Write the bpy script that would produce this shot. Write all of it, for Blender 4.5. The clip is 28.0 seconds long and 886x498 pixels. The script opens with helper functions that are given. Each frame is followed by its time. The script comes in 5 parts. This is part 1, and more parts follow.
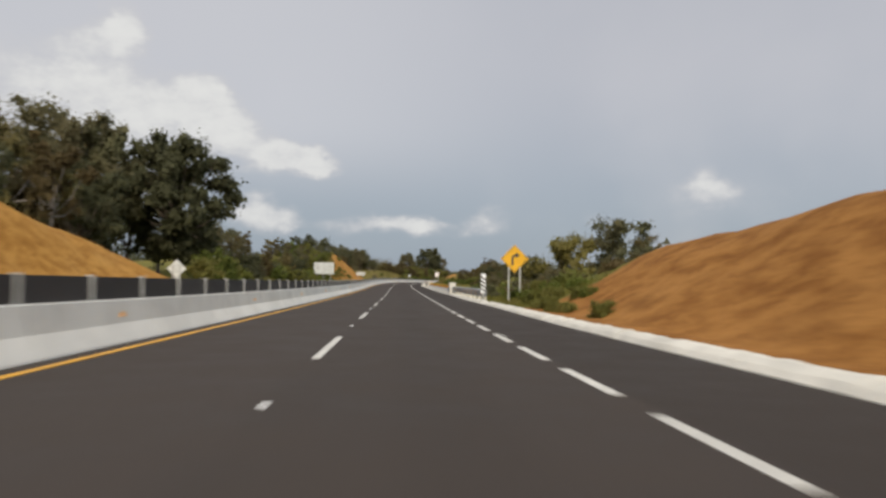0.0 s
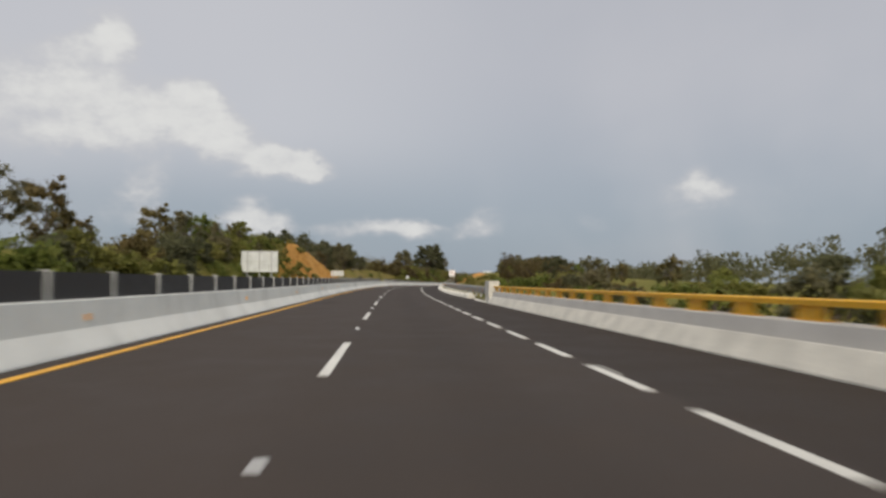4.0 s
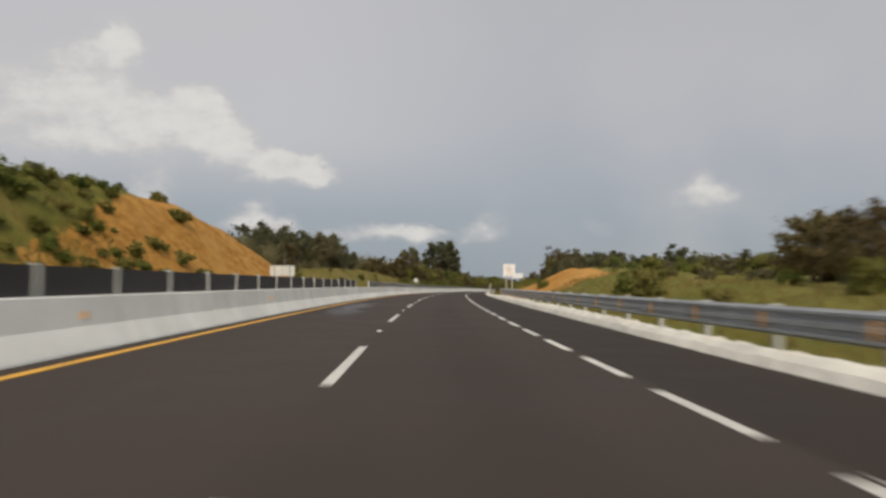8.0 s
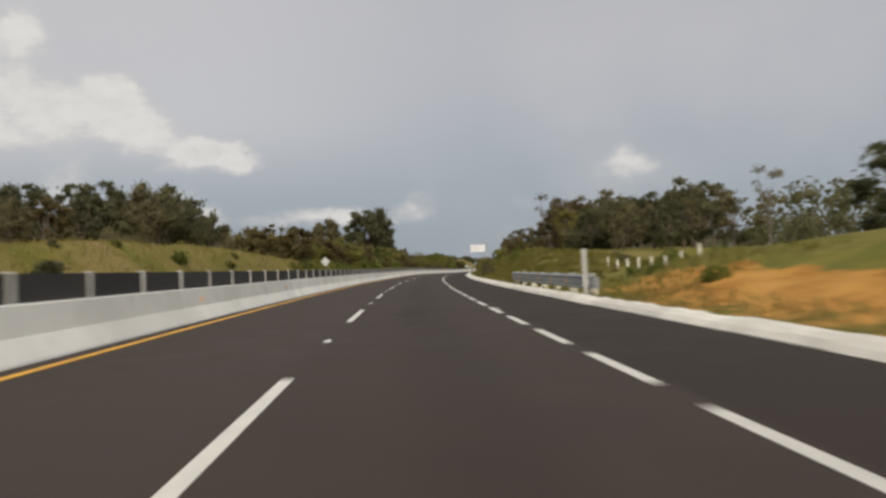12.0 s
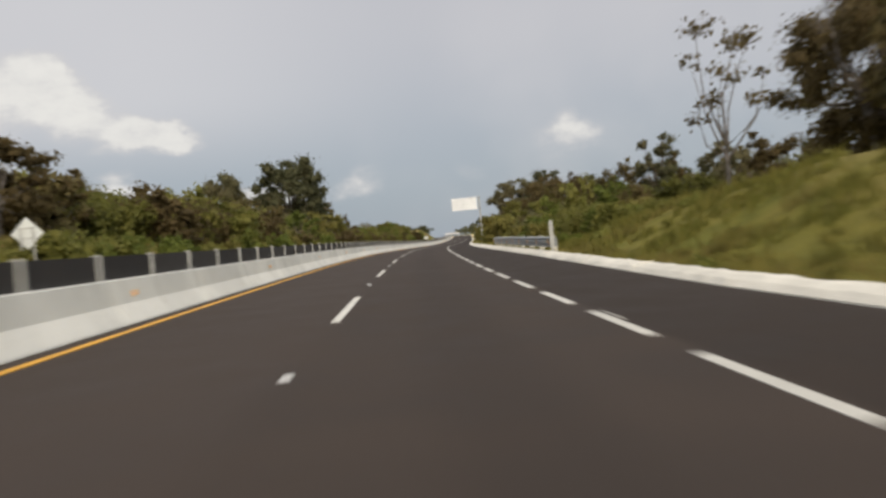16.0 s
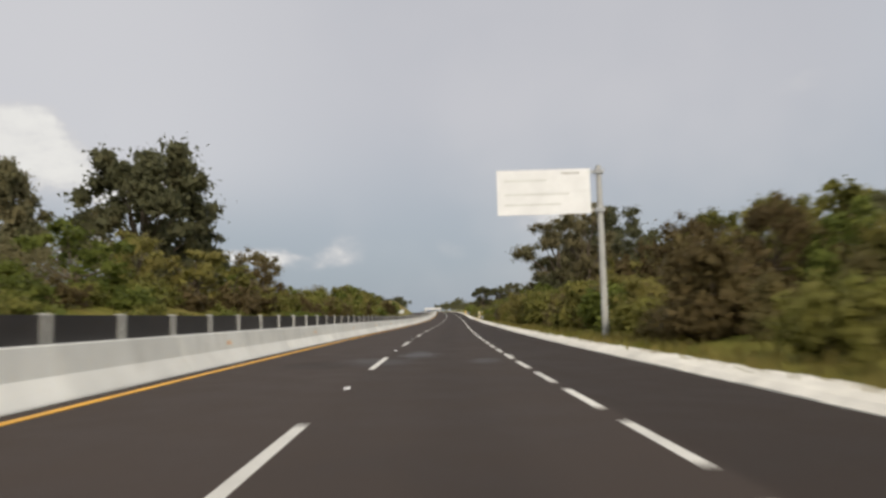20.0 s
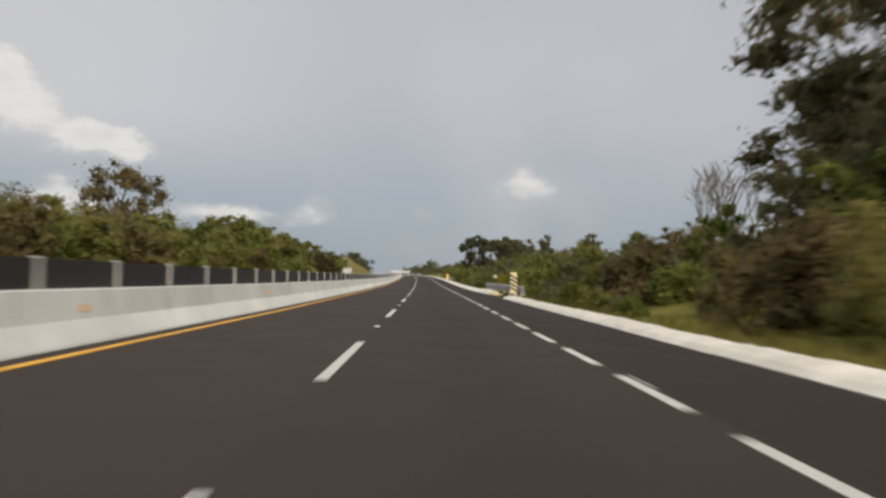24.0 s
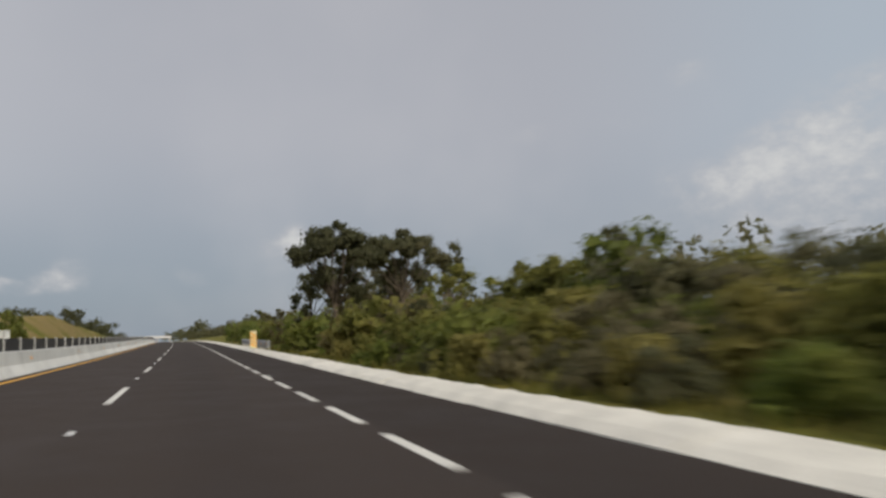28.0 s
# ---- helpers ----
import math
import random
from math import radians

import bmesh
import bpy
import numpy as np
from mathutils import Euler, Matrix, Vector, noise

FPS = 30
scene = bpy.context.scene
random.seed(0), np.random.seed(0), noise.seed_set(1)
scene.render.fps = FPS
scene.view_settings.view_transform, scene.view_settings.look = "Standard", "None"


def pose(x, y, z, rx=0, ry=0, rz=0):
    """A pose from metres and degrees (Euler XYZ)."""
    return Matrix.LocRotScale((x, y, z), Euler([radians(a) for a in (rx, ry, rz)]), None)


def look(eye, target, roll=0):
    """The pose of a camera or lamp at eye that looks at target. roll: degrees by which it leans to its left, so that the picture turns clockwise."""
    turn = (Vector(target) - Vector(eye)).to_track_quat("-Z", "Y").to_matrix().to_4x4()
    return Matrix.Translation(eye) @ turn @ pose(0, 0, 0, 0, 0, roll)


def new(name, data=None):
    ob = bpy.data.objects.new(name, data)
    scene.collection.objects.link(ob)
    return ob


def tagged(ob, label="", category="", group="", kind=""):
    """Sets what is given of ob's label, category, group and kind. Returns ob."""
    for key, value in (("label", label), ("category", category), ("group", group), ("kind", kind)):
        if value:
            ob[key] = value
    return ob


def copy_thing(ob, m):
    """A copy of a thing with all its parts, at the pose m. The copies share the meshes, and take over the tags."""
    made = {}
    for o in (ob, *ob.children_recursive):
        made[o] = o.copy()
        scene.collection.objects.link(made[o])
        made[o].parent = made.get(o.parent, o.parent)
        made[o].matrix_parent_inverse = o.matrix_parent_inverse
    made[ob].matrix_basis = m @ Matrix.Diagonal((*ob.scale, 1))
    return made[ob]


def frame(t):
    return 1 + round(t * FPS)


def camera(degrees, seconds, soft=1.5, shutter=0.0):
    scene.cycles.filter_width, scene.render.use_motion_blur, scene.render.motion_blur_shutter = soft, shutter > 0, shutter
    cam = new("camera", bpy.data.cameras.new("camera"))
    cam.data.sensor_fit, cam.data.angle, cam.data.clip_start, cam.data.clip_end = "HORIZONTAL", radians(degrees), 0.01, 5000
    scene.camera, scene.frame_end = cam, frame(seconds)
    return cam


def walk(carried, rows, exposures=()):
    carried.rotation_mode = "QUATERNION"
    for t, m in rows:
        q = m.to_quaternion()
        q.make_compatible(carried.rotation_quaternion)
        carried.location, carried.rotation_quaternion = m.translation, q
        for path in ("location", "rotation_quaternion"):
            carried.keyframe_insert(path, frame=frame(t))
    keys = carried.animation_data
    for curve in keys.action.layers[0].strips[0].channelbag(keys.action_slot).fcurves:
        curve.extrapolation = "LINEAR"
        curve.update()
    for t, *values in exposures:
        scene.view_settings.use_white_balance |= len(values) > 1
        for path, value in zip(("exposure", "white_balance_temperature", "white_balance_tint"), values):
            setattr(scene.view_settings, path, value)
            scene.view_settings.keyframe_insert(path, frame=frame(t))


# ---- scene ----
KAPPA = [1.345, 0.916, 0.484, 0.04, -0.129, 0.034, 0.639, 0.82, 0.641, 0.578, 0.763, 0.916, 0.594, 0.707, 0.733, 0.241, -0.03, -0.146, -0.105,
         -0.085, -0.099, -0.132, -0.156, -0.171, -0.178, -0.181, -0.182, -0.181, -0.18]  # curvature every 40 m from -60, 1/1000 m
GRADE = [-1.498, -0.886, -0.034, 0.372, 0.891, 0.694, 0.195, 0.088, 0.243, -0.544, -0.449, -0.093, 0.264, 0.922, 0.914, 0.644, 0.372, 0.153, -0.013, -0.155]  # percent, every 60 m
BANK = [2.308, 1.935, 1.06, 0.285, -0.715, -1.281, -1.013, -0.929, -1.166, -1.561, -1.124, -0.193, -0.626, -0.207, -0.014, 0.058, 0.07, 0.054, 0.029, 0.004]
STATION = np.arange(-3600.0, 6001.0)
_zero = int(np.where(STATION == 0)[0][0])
_head = np.cumsum(np.interp(STATION, np.arange(-60, 1100, 40.0), KAPPA, left=0, right=0) / 1e3)
_head -= _head[_zero]
_px, _py = np.cumsum(np.sin(_head)), np.cumsum(np.cos(_head))
_px, _py = _px - _px[_zero], _py - _py[_zero]
_pz = np.cumsum(np.interp(STATION, np.arange(-60, 1100, 60.0), GRADE, left=0, right=0) / 1e2)
_pz -= _pz[_zero]
_bank = np.interp(STATION, np.arange(-60, 1100, 60.0), BANK, left=0, right=0) / 1e2


def road_xyz(s, o, h=0.0):
    """World place of the point at station s, o to the right of our lane's middle and h over the road."""
    s, o = np.asarray(s, float), np.asarray(o, float)
    a = np.interp(s, STATION, _head)
    x = np.interp(s, STATION, _px) + o * np.cos(a)
    y = np.interp(s, STATION, _py) - o * np.sin(a)
    z = np.interp(s, STATION, _pz) + np.interp(s, STATION, _bank) * np.clip(o, -18, 8) + h
    return np.stack(np.broadcast_arrays(x, y, z), -1)


def place(s, o, h=0.0):
    return Vector([float(v) for v in road_xyz(s, o, h)])


def heading(s):
    return float(np.interp(s, STATION, _head))


def upright(s, o, h=0.0, turn=0.0, scale=(1, 1, 1)):
    """A pose that stands upright on the road's plan, its y axis along the road."""
    return Matrix.LocRotScale(place(s, o, h), Euler((0, 0, radians(turn) - heading(s))), scale)


def along(s, o, h=0.0):
    """A pose that lies in the road's plane, its y axis up the grade."""
    f = (place(s + 1, o) - place(s - 1, o)).normalized()
    r = (place(s, o + 1) - place(s, o - 1)).normalized()
    u = r.cross(f)
    m = Matrix((r, f, u)).transposed().to_4x4()
    m.translation = place(s, o, h)
    return m


EYE = 1.17
PATH = [
    (0, 22.07, -0.58, -4.43, 2.53, -0.99, 0), (0.5, 33.06, -0.6, -4.84, 2.66, 1.62, 0), (1, 44.05, -0.67, -3.29, 4.39, 0.92, 0.027), (1.5, 55.22, -0.71, -4.63, 3.89, 1.15, 0),
    (2, 66.4, -0.81, -6.12, 3.58, 0.96, 0), (2.5, 77.43, -0.86, -4.91, 3, 0.2, 0), (3, 88.46, -0.92, -5.3, 3.23, 0.13, 0), (3.5, 100.3, -0.98, -4.77, 2.54, -0.78, 0),
    (4.5, 121.92, -0.93, -5, 3.19, 0.57, 0), (5.5, 143.54, -0.88, -5.24, 3.85, 1.92, 0), (6, 154.25, -0.92, -5.14, 1.16, 2.79, 0), (6.5, 165.46, -0.84, -3.77, 5.19, 2.78, 0),
    (7, 176.67, -0.78, -4.07, 3.2, 3.62, -0.03), (7.5, 187.92, -0.8, -5.06, 3.28, 0.57, 0), (8, 199.18, -0.79, -4.46, 3.07, -0.29, -0.028), (8.5, 210.64, -0.84, -5.41, 2.72, 3.16, 0),
    (9, 222.1, -0.83, -10.7, 1, 7.37, 0), (9.5, 233.7, -0.87, -7.79, -0.87, 6.45, 0), (10, 245.24, -0.73, -8.16, 4.19, 6.09, -0.037), (10.5, 256.58, -0.65, -9.61, 2.54, 4.76, 0),
    (11, 267.91, -0.58, -9.51, 2.91, 2.55, 0), (11.5, 279.51, -0.55, -10.28, 1.7, 3.17, 0), (12, 291.12, -0.52, -9.54, 1.48, 2.79, 0), (12.5, 302.71, -0.56, -9.45, 0.58, 1.36, 0),
    (13.5, 325.55, -0.57, -10.32, 0.91, 2.36, 0), (14.5, 348.4, -0.59, -11.19, 1.23, 3.36, 0), (15, 360.4, -0.66, -13.08, 1.74, 2.83, 0), (15.5, 372.03, -0.66, -13.13, 0.41, 1.1, 0),
    (16, 383.69, -0.64, -13.38, -0.85, 5.22, 0.018), (16.5, 395.43, -0.73, -13.98, 0.21, 4.21, 0), (17, 407.17, -0.84, -12.85, 1.84, 3.5, 0), (17.5, 419.17, -0.72, -15.37, 2.68, 2.58, 0),
    (18, 431.17, -0.61, -14.8, 1.92, 0.77, 0), (18.5, 442.91, -0.55, -14.38, 1.62, -0.55, 0), (19, 454.65, -0.49, -13.85, 1.02, 2.04, 0), (19.5, 466.6, -0.38, -16.34, 1.43, 4.49, 0),
    (20, 478.56, -0.33, -15.11, 4.72, 1.67, 0.04), (20.5, 490.73, -0.37, -13.66, 3.39, 3.26, 0), (21.5, 514.61, -0.54, -15.36, 3.08, 2.03, 0), (22.5, 538.49, -0.7, -17.06, 2.77, 0.81, 0),
    (23, 550.52, -0.72, -17.83, 2.35, 2.85, 0.029), (23.5, 562.58, -0.68, -17.13, 2.8, 2.29, 0), (24, 574.62, -0.65, -17.39, 2.15, -1.31, 0), (24.5, 586.4, -0.61, -18.8, 2.9, 1.42, 0),
    (25, 598.18, -0.56, -17.51, 3.24, 1.46, 0), (25.5, 609.89, -0.54, -16.36, 3.25, 0.72, 0), (26, 621.58, -0.54, -16.34, 3.44, -0.07, 0.007), (26.5, 633.51, -0.58, -17.86, 5.02, -0.23, 0),
    (26.6, 635.89, -0.59, -18.9, 5.45, 0.04, 0), (26.7, 638.28, -0.6, -22.3, 5.88, 0.32, 0), (26.8, 640.66, -0.61, -25, 6.31, 0.6, 0), (26.9, 643.05, -0.62, -31.4, 6.74, 0.87, 0),
    (27, 645.43, -0.63, -34.52, 7.17, 1.15, 0), (27.1, 647.75, -0.61, -34.9, 7.1, 1.2, 0), (27.3, 652.39, -0.57, -35.6, 6.96, 1.29, 0), (27.6, 659.35, -0.5, -34.7, 6.75, 1.42, 0),
    (28, 668.62, -0.42, -34.01, 6.47, 1.6, 0),
]
cam = camera(60.0, 28.0, soft=2.8, shutter=0.6)
walk(cam, [(t, pose(*place(s, d, EYE + lift), 90 + pitch, roll, yaw)) for t, s, d, yaw, pitch, roll, lift in PATH],
     exposures=[(0, 0.0, 6500, 10), (1, 0.0, 6500, 10), (2, -0.06, 6500, 10), (3, -0.05, 6500, 10), (7, -0.12, 6650, 10), (8.5, -0.12, 6750, 10), (10, -0.01, 6720, 10), (11, -0.1, 6720, 10), (15, 0.04, 6700, 10), (16, 0.09, 6700, 10), (17, 0.19, 6720, 10), (18, 0.08, 6700, 10), (20, 0.1, 6650, 10), (23, 0.03, 6700, 10), (26.3, -0.02, 6700, 10), (27, -0.13, 6480, 10), (28, -0.22, 6460, 10)])

# ---- light ----
SUN_TURN, SUN_HEIGHT = 181.0, 32.0  # clockwise from ahead (+y), degrees over the horizon
world = bpy.data.worlds.new("sky")
scene.world = world
world.use_nodes = True


class Nodes:
    """Short-hand for building a node tree."""

    def __init__(self, tree):
        self.tree = tree

    def add(self, kind, inputs=None):
        return self.wire(self.tree.nodes.new(kind), inputs)

    def wire(self, node, inputs):
        for key, value in (inputs or {}).items():
            socket = node.inputs[key]
            if isinstance(value, bpy.types.NodeSocket):
                self.tree.links.new(value, socket)
            else:
                socket.default_value = value
        return node

    def math(self, op, a, b=0.0, clamp=False):
        node = self.tree.nodes.new("ShaderNodeMath")
        node.operation, node.use_clamp = op, clamp
        return self.wire(node, {0: a, 1: b}).outputs[0]

    def smooth(self, value, lo, hi, a=0.0, b=1.0):
        node = self.tree.nodes.new("ShaderNodeMapRange")
        node.interpolation_type = "SMOOTHSTEP"
        return self.wire(node, {0: value, 1: lo, 2: hi, 3: a, 4: b}).outputs[0]

    def mix(self, fac, a, b, blend="MIX"):
        node = self.tree.nodes.new("ShaderNodeMix")
        node.data_type, node.blend_type = "RGBA", blend
        return self.wire(node, {0: fac, 6: a, 7: b}).outputs[2]

    def noise(self, vector, scale, detail=3.0, rough=0.55):
        return self.add("ShaderNodeTexNoise", {"Vector": vector, "Scale": scale, "Detail": detail, "Roughness": rough}).outputs[0]

    def attribute(self, name):
        node = self.tree.nodes.new("ShaderNodeAttribute")
        node.attribute_name = name
        return node.outputs["Fac"]


def rgb(r, g, b):
    return (r, g, b, 1.0)


def build_sky():
    world.node_tree.nodes.clear()
    n = Nodes(world.node_tree)
    out = n.add("ShaderNodeOutputWorld")
    way = n.add("ShaderNodeTexCoord").outputs["Generated"]
    axes = n.add("ShaderNodeSeparateXYZ", {0: way})
    height = axes.outputs[2]
    turn = n.math("MULTIPLY", n.math("ARCTAN2", axes.outputs[0], axes.outputs[1]), 57.2958)
    rise = n.math("MULTIPLY", n.math("ARCSINE", height), 57.2958)
    clear = n.add("ShaderNodeTexSky")
    clear.sky_type, clear.sun_disc = "NISHITA", False
    clear.sun_elevation, clear.sun_rotation, clear.dust_density = radians(SUN_HEIGHT), radians(SUN_TURN), 2.0
    blue = n.mix(1.0, clear.outputs[0], rgb(0.1, 0.1, 0.1), "MULTIPLY")
    # a thin overcast veil, lilac grey overhead, slate blue low down, thinner and bluer to the right
    veil = n.mix(n.smooth(rise, 1.0, 17.0), rgb(0.33, 0.385, 0.45), rgb(0.505, 0.512, 0.550))
    veil = n.mix(n.smooth(n.noise(way, 2.2, 4.0), 0.40, 0.68, 0.0, 0.55), veil, rgb(0.58, 0.575, 0.60))
    veil = n.mix(n.math("MULTIPLY", n.smooth(turn, 16.0, -8.0), n.smooth(rise, 5.0, 12.0, 0.0, 0.75)), veil, rgb(0.615, 0.615, 0.64))
    veil = n.mix(n.math("MULTIPLY", n.smooth(turn, 40.0, 66.0), n.smooth(rise, 4.0, 14.0, 0.0, 0.55)), veil, rgb(0.50, 0.60, 0.685))
    veil = n.mix(n.smooth(rise, 24.0, 60.0, 0.0, 1.0), veil, rgb(0.86, 0.85, 0.84))
    sky = n.mix(0.90, blue, veil)
    # cumulus banks: their outline is crumpled by two sizes of billow
    squat = n.add("ShaderNodeMapping", {"Vector": way, "Scale": (1.0, 1.0, 1.7)}).outputs[0]
    big = n.add("ShaderNodeTexNoise", {"Vector": squat, "Scale": 15.0, "Detail": 3.0, "Roughness": 0.5}).outputs["Color"]
    small = n.add("ShaderNodeTexNoise", {"Vector": squat, "Scale": 46.0, "Detail": 4.0, "Roughness": 0.55}).outputs["Color"]
    spot = n.add("ShaderNodeCombineXYZ", {0: turn, 1: rise, 2: 0.0}).outputs[0]
    for crumple, reach in ((big, 3.4), (small, 1.1)):
        centred = n.add("ShaderNodeVectorMath", {0: crumple, 1: (0.5, 0.5, 0.5)})
        centred.operation = "SUBTRACT"
        moved = n.add("ShaderNodeVectorMath", {0: centred.outputs[0], 1: (reach, reach * 0.7, 0.0), 2: spot})
        moved.operation = "MULTIPLY_ADD"
        spot = moved.outputs[0]
    dense = None
    for a, e, wide, tall, power in CLOUDS:
        local = n.add("ShaderNodeVectorMath", {0: spot, 1: (1.0 / wide, 1.0 / tall, 0.0), 2: (-a / wide, -e / tall, 0.0)})
        local.operation = "MULTIPLY_ADD"
        away = n.add("ShaderNodeVectorMath", {0: local.outputs[0]})
        away.operation = "LENGTH"
        lobe = n.smooth(away.outputs["Value"], 1.9, 0.2, 0.0, power)
        dense = lobe if dense is None else n.math("ADD", dense, lobe)
    dense = n.smooth(dense, 0.0, 2.0)
    billow = n.noise(squat, 34.0, 6.0, 0.6)
    body = n.math("ADD", dense, n.math("MULTIPLY", n.math("SUBTRACT", billow, 0.5), n.smooth(dense, 0.0, 0.45, 0.0, 1.1)))
    mask = n.smooth(body, 0.0, 0.95, 0.0, 0.88)
    lit = n.mix(n.smooth(body, 0.35, 1.2), rgb(0.585, 0.585, 0.60), rgb(0.765, 0.765, 0.745))
    sky = n.mix(mask, sky, lit)
    back = n.add("ShaderNodeBackground", {0: sky, 1: SKY_POWER})
    world.node_tree.links.new(back.outputs[0], out.inputs[0])


# turn to the right of ahead, height, half width and half height in degrees, density
CLOUDS = [
    (-18.5, 17.2, 1.5, 1.4, 1.5), (-20.0, 15.9, 2.6, 1.1, 0.85), (-22.5, 14.2, 4.0, 1.9, 0.7), (-22.0, 11.6, 5.0, 2.1, 0.8), (-17.0, 12.4, 4.2, 2.1, 0.85),
    (-12.9, 13.0, 1.7, 1.5, 1.2), (-11.9, 11.1, 1.7, 1.4, 1.2), (-14.8, 11.2, 3.0, 1.9, 0.8), (-21.0, 9.6, 3.2, 0.9, 0.85), (-9.6, 9.7, 2.8, 1.2, 1.2),
    (-7.2, 8.9, 2.2, 0.9, 1.2), (-4.9, 8.5, 1.5, 0.8, 1.5), (-31.0, 12.0, 7.0, 4.0, 0.8), (-16.3, 7.5, 1.5, 2.0, 0.9), (-18.0, 5.4, 2.2, 1.5, 0.7),
    (-9.4, 5.0, 2.2, 1.3, 1.5), (-7.4, 4.3, 1.6, 0.8, 0.65), (-3.7, 4.1, 1.5, 0.7, 0.9), (1.0, 4.5, 2.2, 0.8, 1.3), (2.9, 4.3, 1.5, 0.8, 1.1),
    (-1.3, 4.2, 1.4, 0.7, 0.6), (7.9, 4.7, 1.2, 1.0, 0.8), (6.2, 4.1, 1.6, 0.7, 0.7), (16.0, 4.6, 1.3, 0.9, 0.6), (24.0, 7.4, 1.3, 1.1, 0.95),
    (22.6, 6.4, 2.4, 1.1, 0.6), (27.5, 5.8, 5.0, 2.0, 0.5), (41.3, 14.4, 1.6, 0.9, 0.6), (52.7, 18.0, 1.7, 1.0, 0.7), (55.0, 10.5, 3.6, 1.4, 0.5),
    (59.0, 12.2, 4.4, 1.9, 0.6), (63.5, 14.5, 5.4, 2.8, 0.8), (48.5, 15.2, 2.4, 0.9, 0.5), (62.0, 8.0, 12.0, 3.5, 1.0),
    (-62.0, 16.0, 20.0, 8.0, 0.7), (100.0, 18.0, 24.0, 10.0, 0.7), (145.0, 25.0, 22.0, 12.0, 0.7), (-120.0, 22.0, 28.0, 12.0, 0.7), (172.0, 15.0, 16.0, 8.0, 0.7),
]
SKY_POWER = 1.0
build_sky()
sun_lamp = bpy.data.lights.new("sun", "SUN")
sun_lamp.energy, sun_lamp.angle, sun_lamp.color = 2.2, radians(12), (1.0, 0.885, 0.72)
sun = new("sun", sun_lamp)
_a, _e = radians(SUN_TURN), radians(SUN_HEIGHT)
sun.matrix_basis = look((math.sin(_a) * 200, math.cos(_a) * 200, 200 * math.tan(_e)), (0, 0, 0))

# ---- materials ----


def material(name, base, rough=0.7, metal=0.0, dark=0.75, light=1.2, scale=4.0, fine=60.0, bump=0.15, depth=0.01, per_object=0.0, spec=0.4, warm=None, speckle=0.1):
    """A surface with stains at one scale and grain at another."""
    m = bpy.data.materials.new(name)
    m.use_nodes = True
    n = Nodes(m.node_tree)
    shader = m.node_tree.nodes["Principled BSDF"]
    spot = n.add("ShaderNodeTexCoord").outputs["Object"]
    where = n.add("ShaderNodeNewGeometry").outputs["Position"]
    stain = n.noise(where, scale, 5.0, 0.6)
    grain = n.noise(where, fine, 2.0, 0.6)
    lo, hi = [rgb(*[c * k for c in base]) for k in (dark, light)]
    if warm:
        lo = rgb(*warm)
    colour = n.mix(n.smooth(stain, 0.3, 0.7), lo, hi)
    value = n.smooth(grain, 0.25, 0.75, 1 - speckle, 1 + speckle)
    if per_object:
        value = n.math("MULTIPLY", value, n.smooth(n.add("ShaderNodeObjectInfo").outputs["Random"], 0.0, 1.0, 1 - per_object, 1 + per_object))
    colour = n.add("ShaderNodeHueSaturation", {"Value": value, "Color": colour}).outputs[0]
    links = m.node_tree.links
    links.new(colour, shader.inputs["Base Color"])
    shader.inputs["Metallic"].default_value = metal
    shader.inputs["Specular IOR Level"].default_value = spec
    links.new(n.smooth(stain, 0.2, 0.8, max(rough - 0.1, 0.05), min(rough + 0.1, 1.0)), shader.inputs["Roughness"])
    if bump:
        b = n.add("ShaderNodeBump", {"Strength": bump, "Distance": depth, "Height": n.math("ADD", grain, n.math("MULTIPLY", stain, 0.6))})
        links.new(b.outputs[0], shader.inputs["Normal"])
    return m


STAINS = [
    (462.0, -1.25, 1.6, 0.45, 0.55, 0), (466.7, -0.7, 1.3, 0.5, 0.55, 0), (462.8, -0.75, 0.9, 0.35, 0.35, 0),
    (503.5, -0.9, 2.6, 0.9, 0.55, 0.55), (500.0, -1.9, 2.4, 1.4, 0.4, 0.35), (499.6, 1.0, 1.8, 0.6, 0.4, 0.35), (498.5, -3.4, 1.8, 1.2, 0.35, 0),
    (559.1, -3.9, 1.5, 0.8, 0.5, 0), (236.0, -4.4, 10.0, 1.0, 0.6, 0.7), (229.5, -4.1, 4.5, 1.1, 0.6, 0.65), (153.3, -4.4, 2.2, 0.7, 0.4, 0),
    (257.4, -4.0, 0.8, 1.6, 0.5, 0), (73.0, 0.6, 3.0, 0.5, 0.25, 0), (311.0, -0.4, 4.0, 0.5, 0.25, 0), (640.0, 0.2, 5.0, 0.5, 0.2, 0),
]


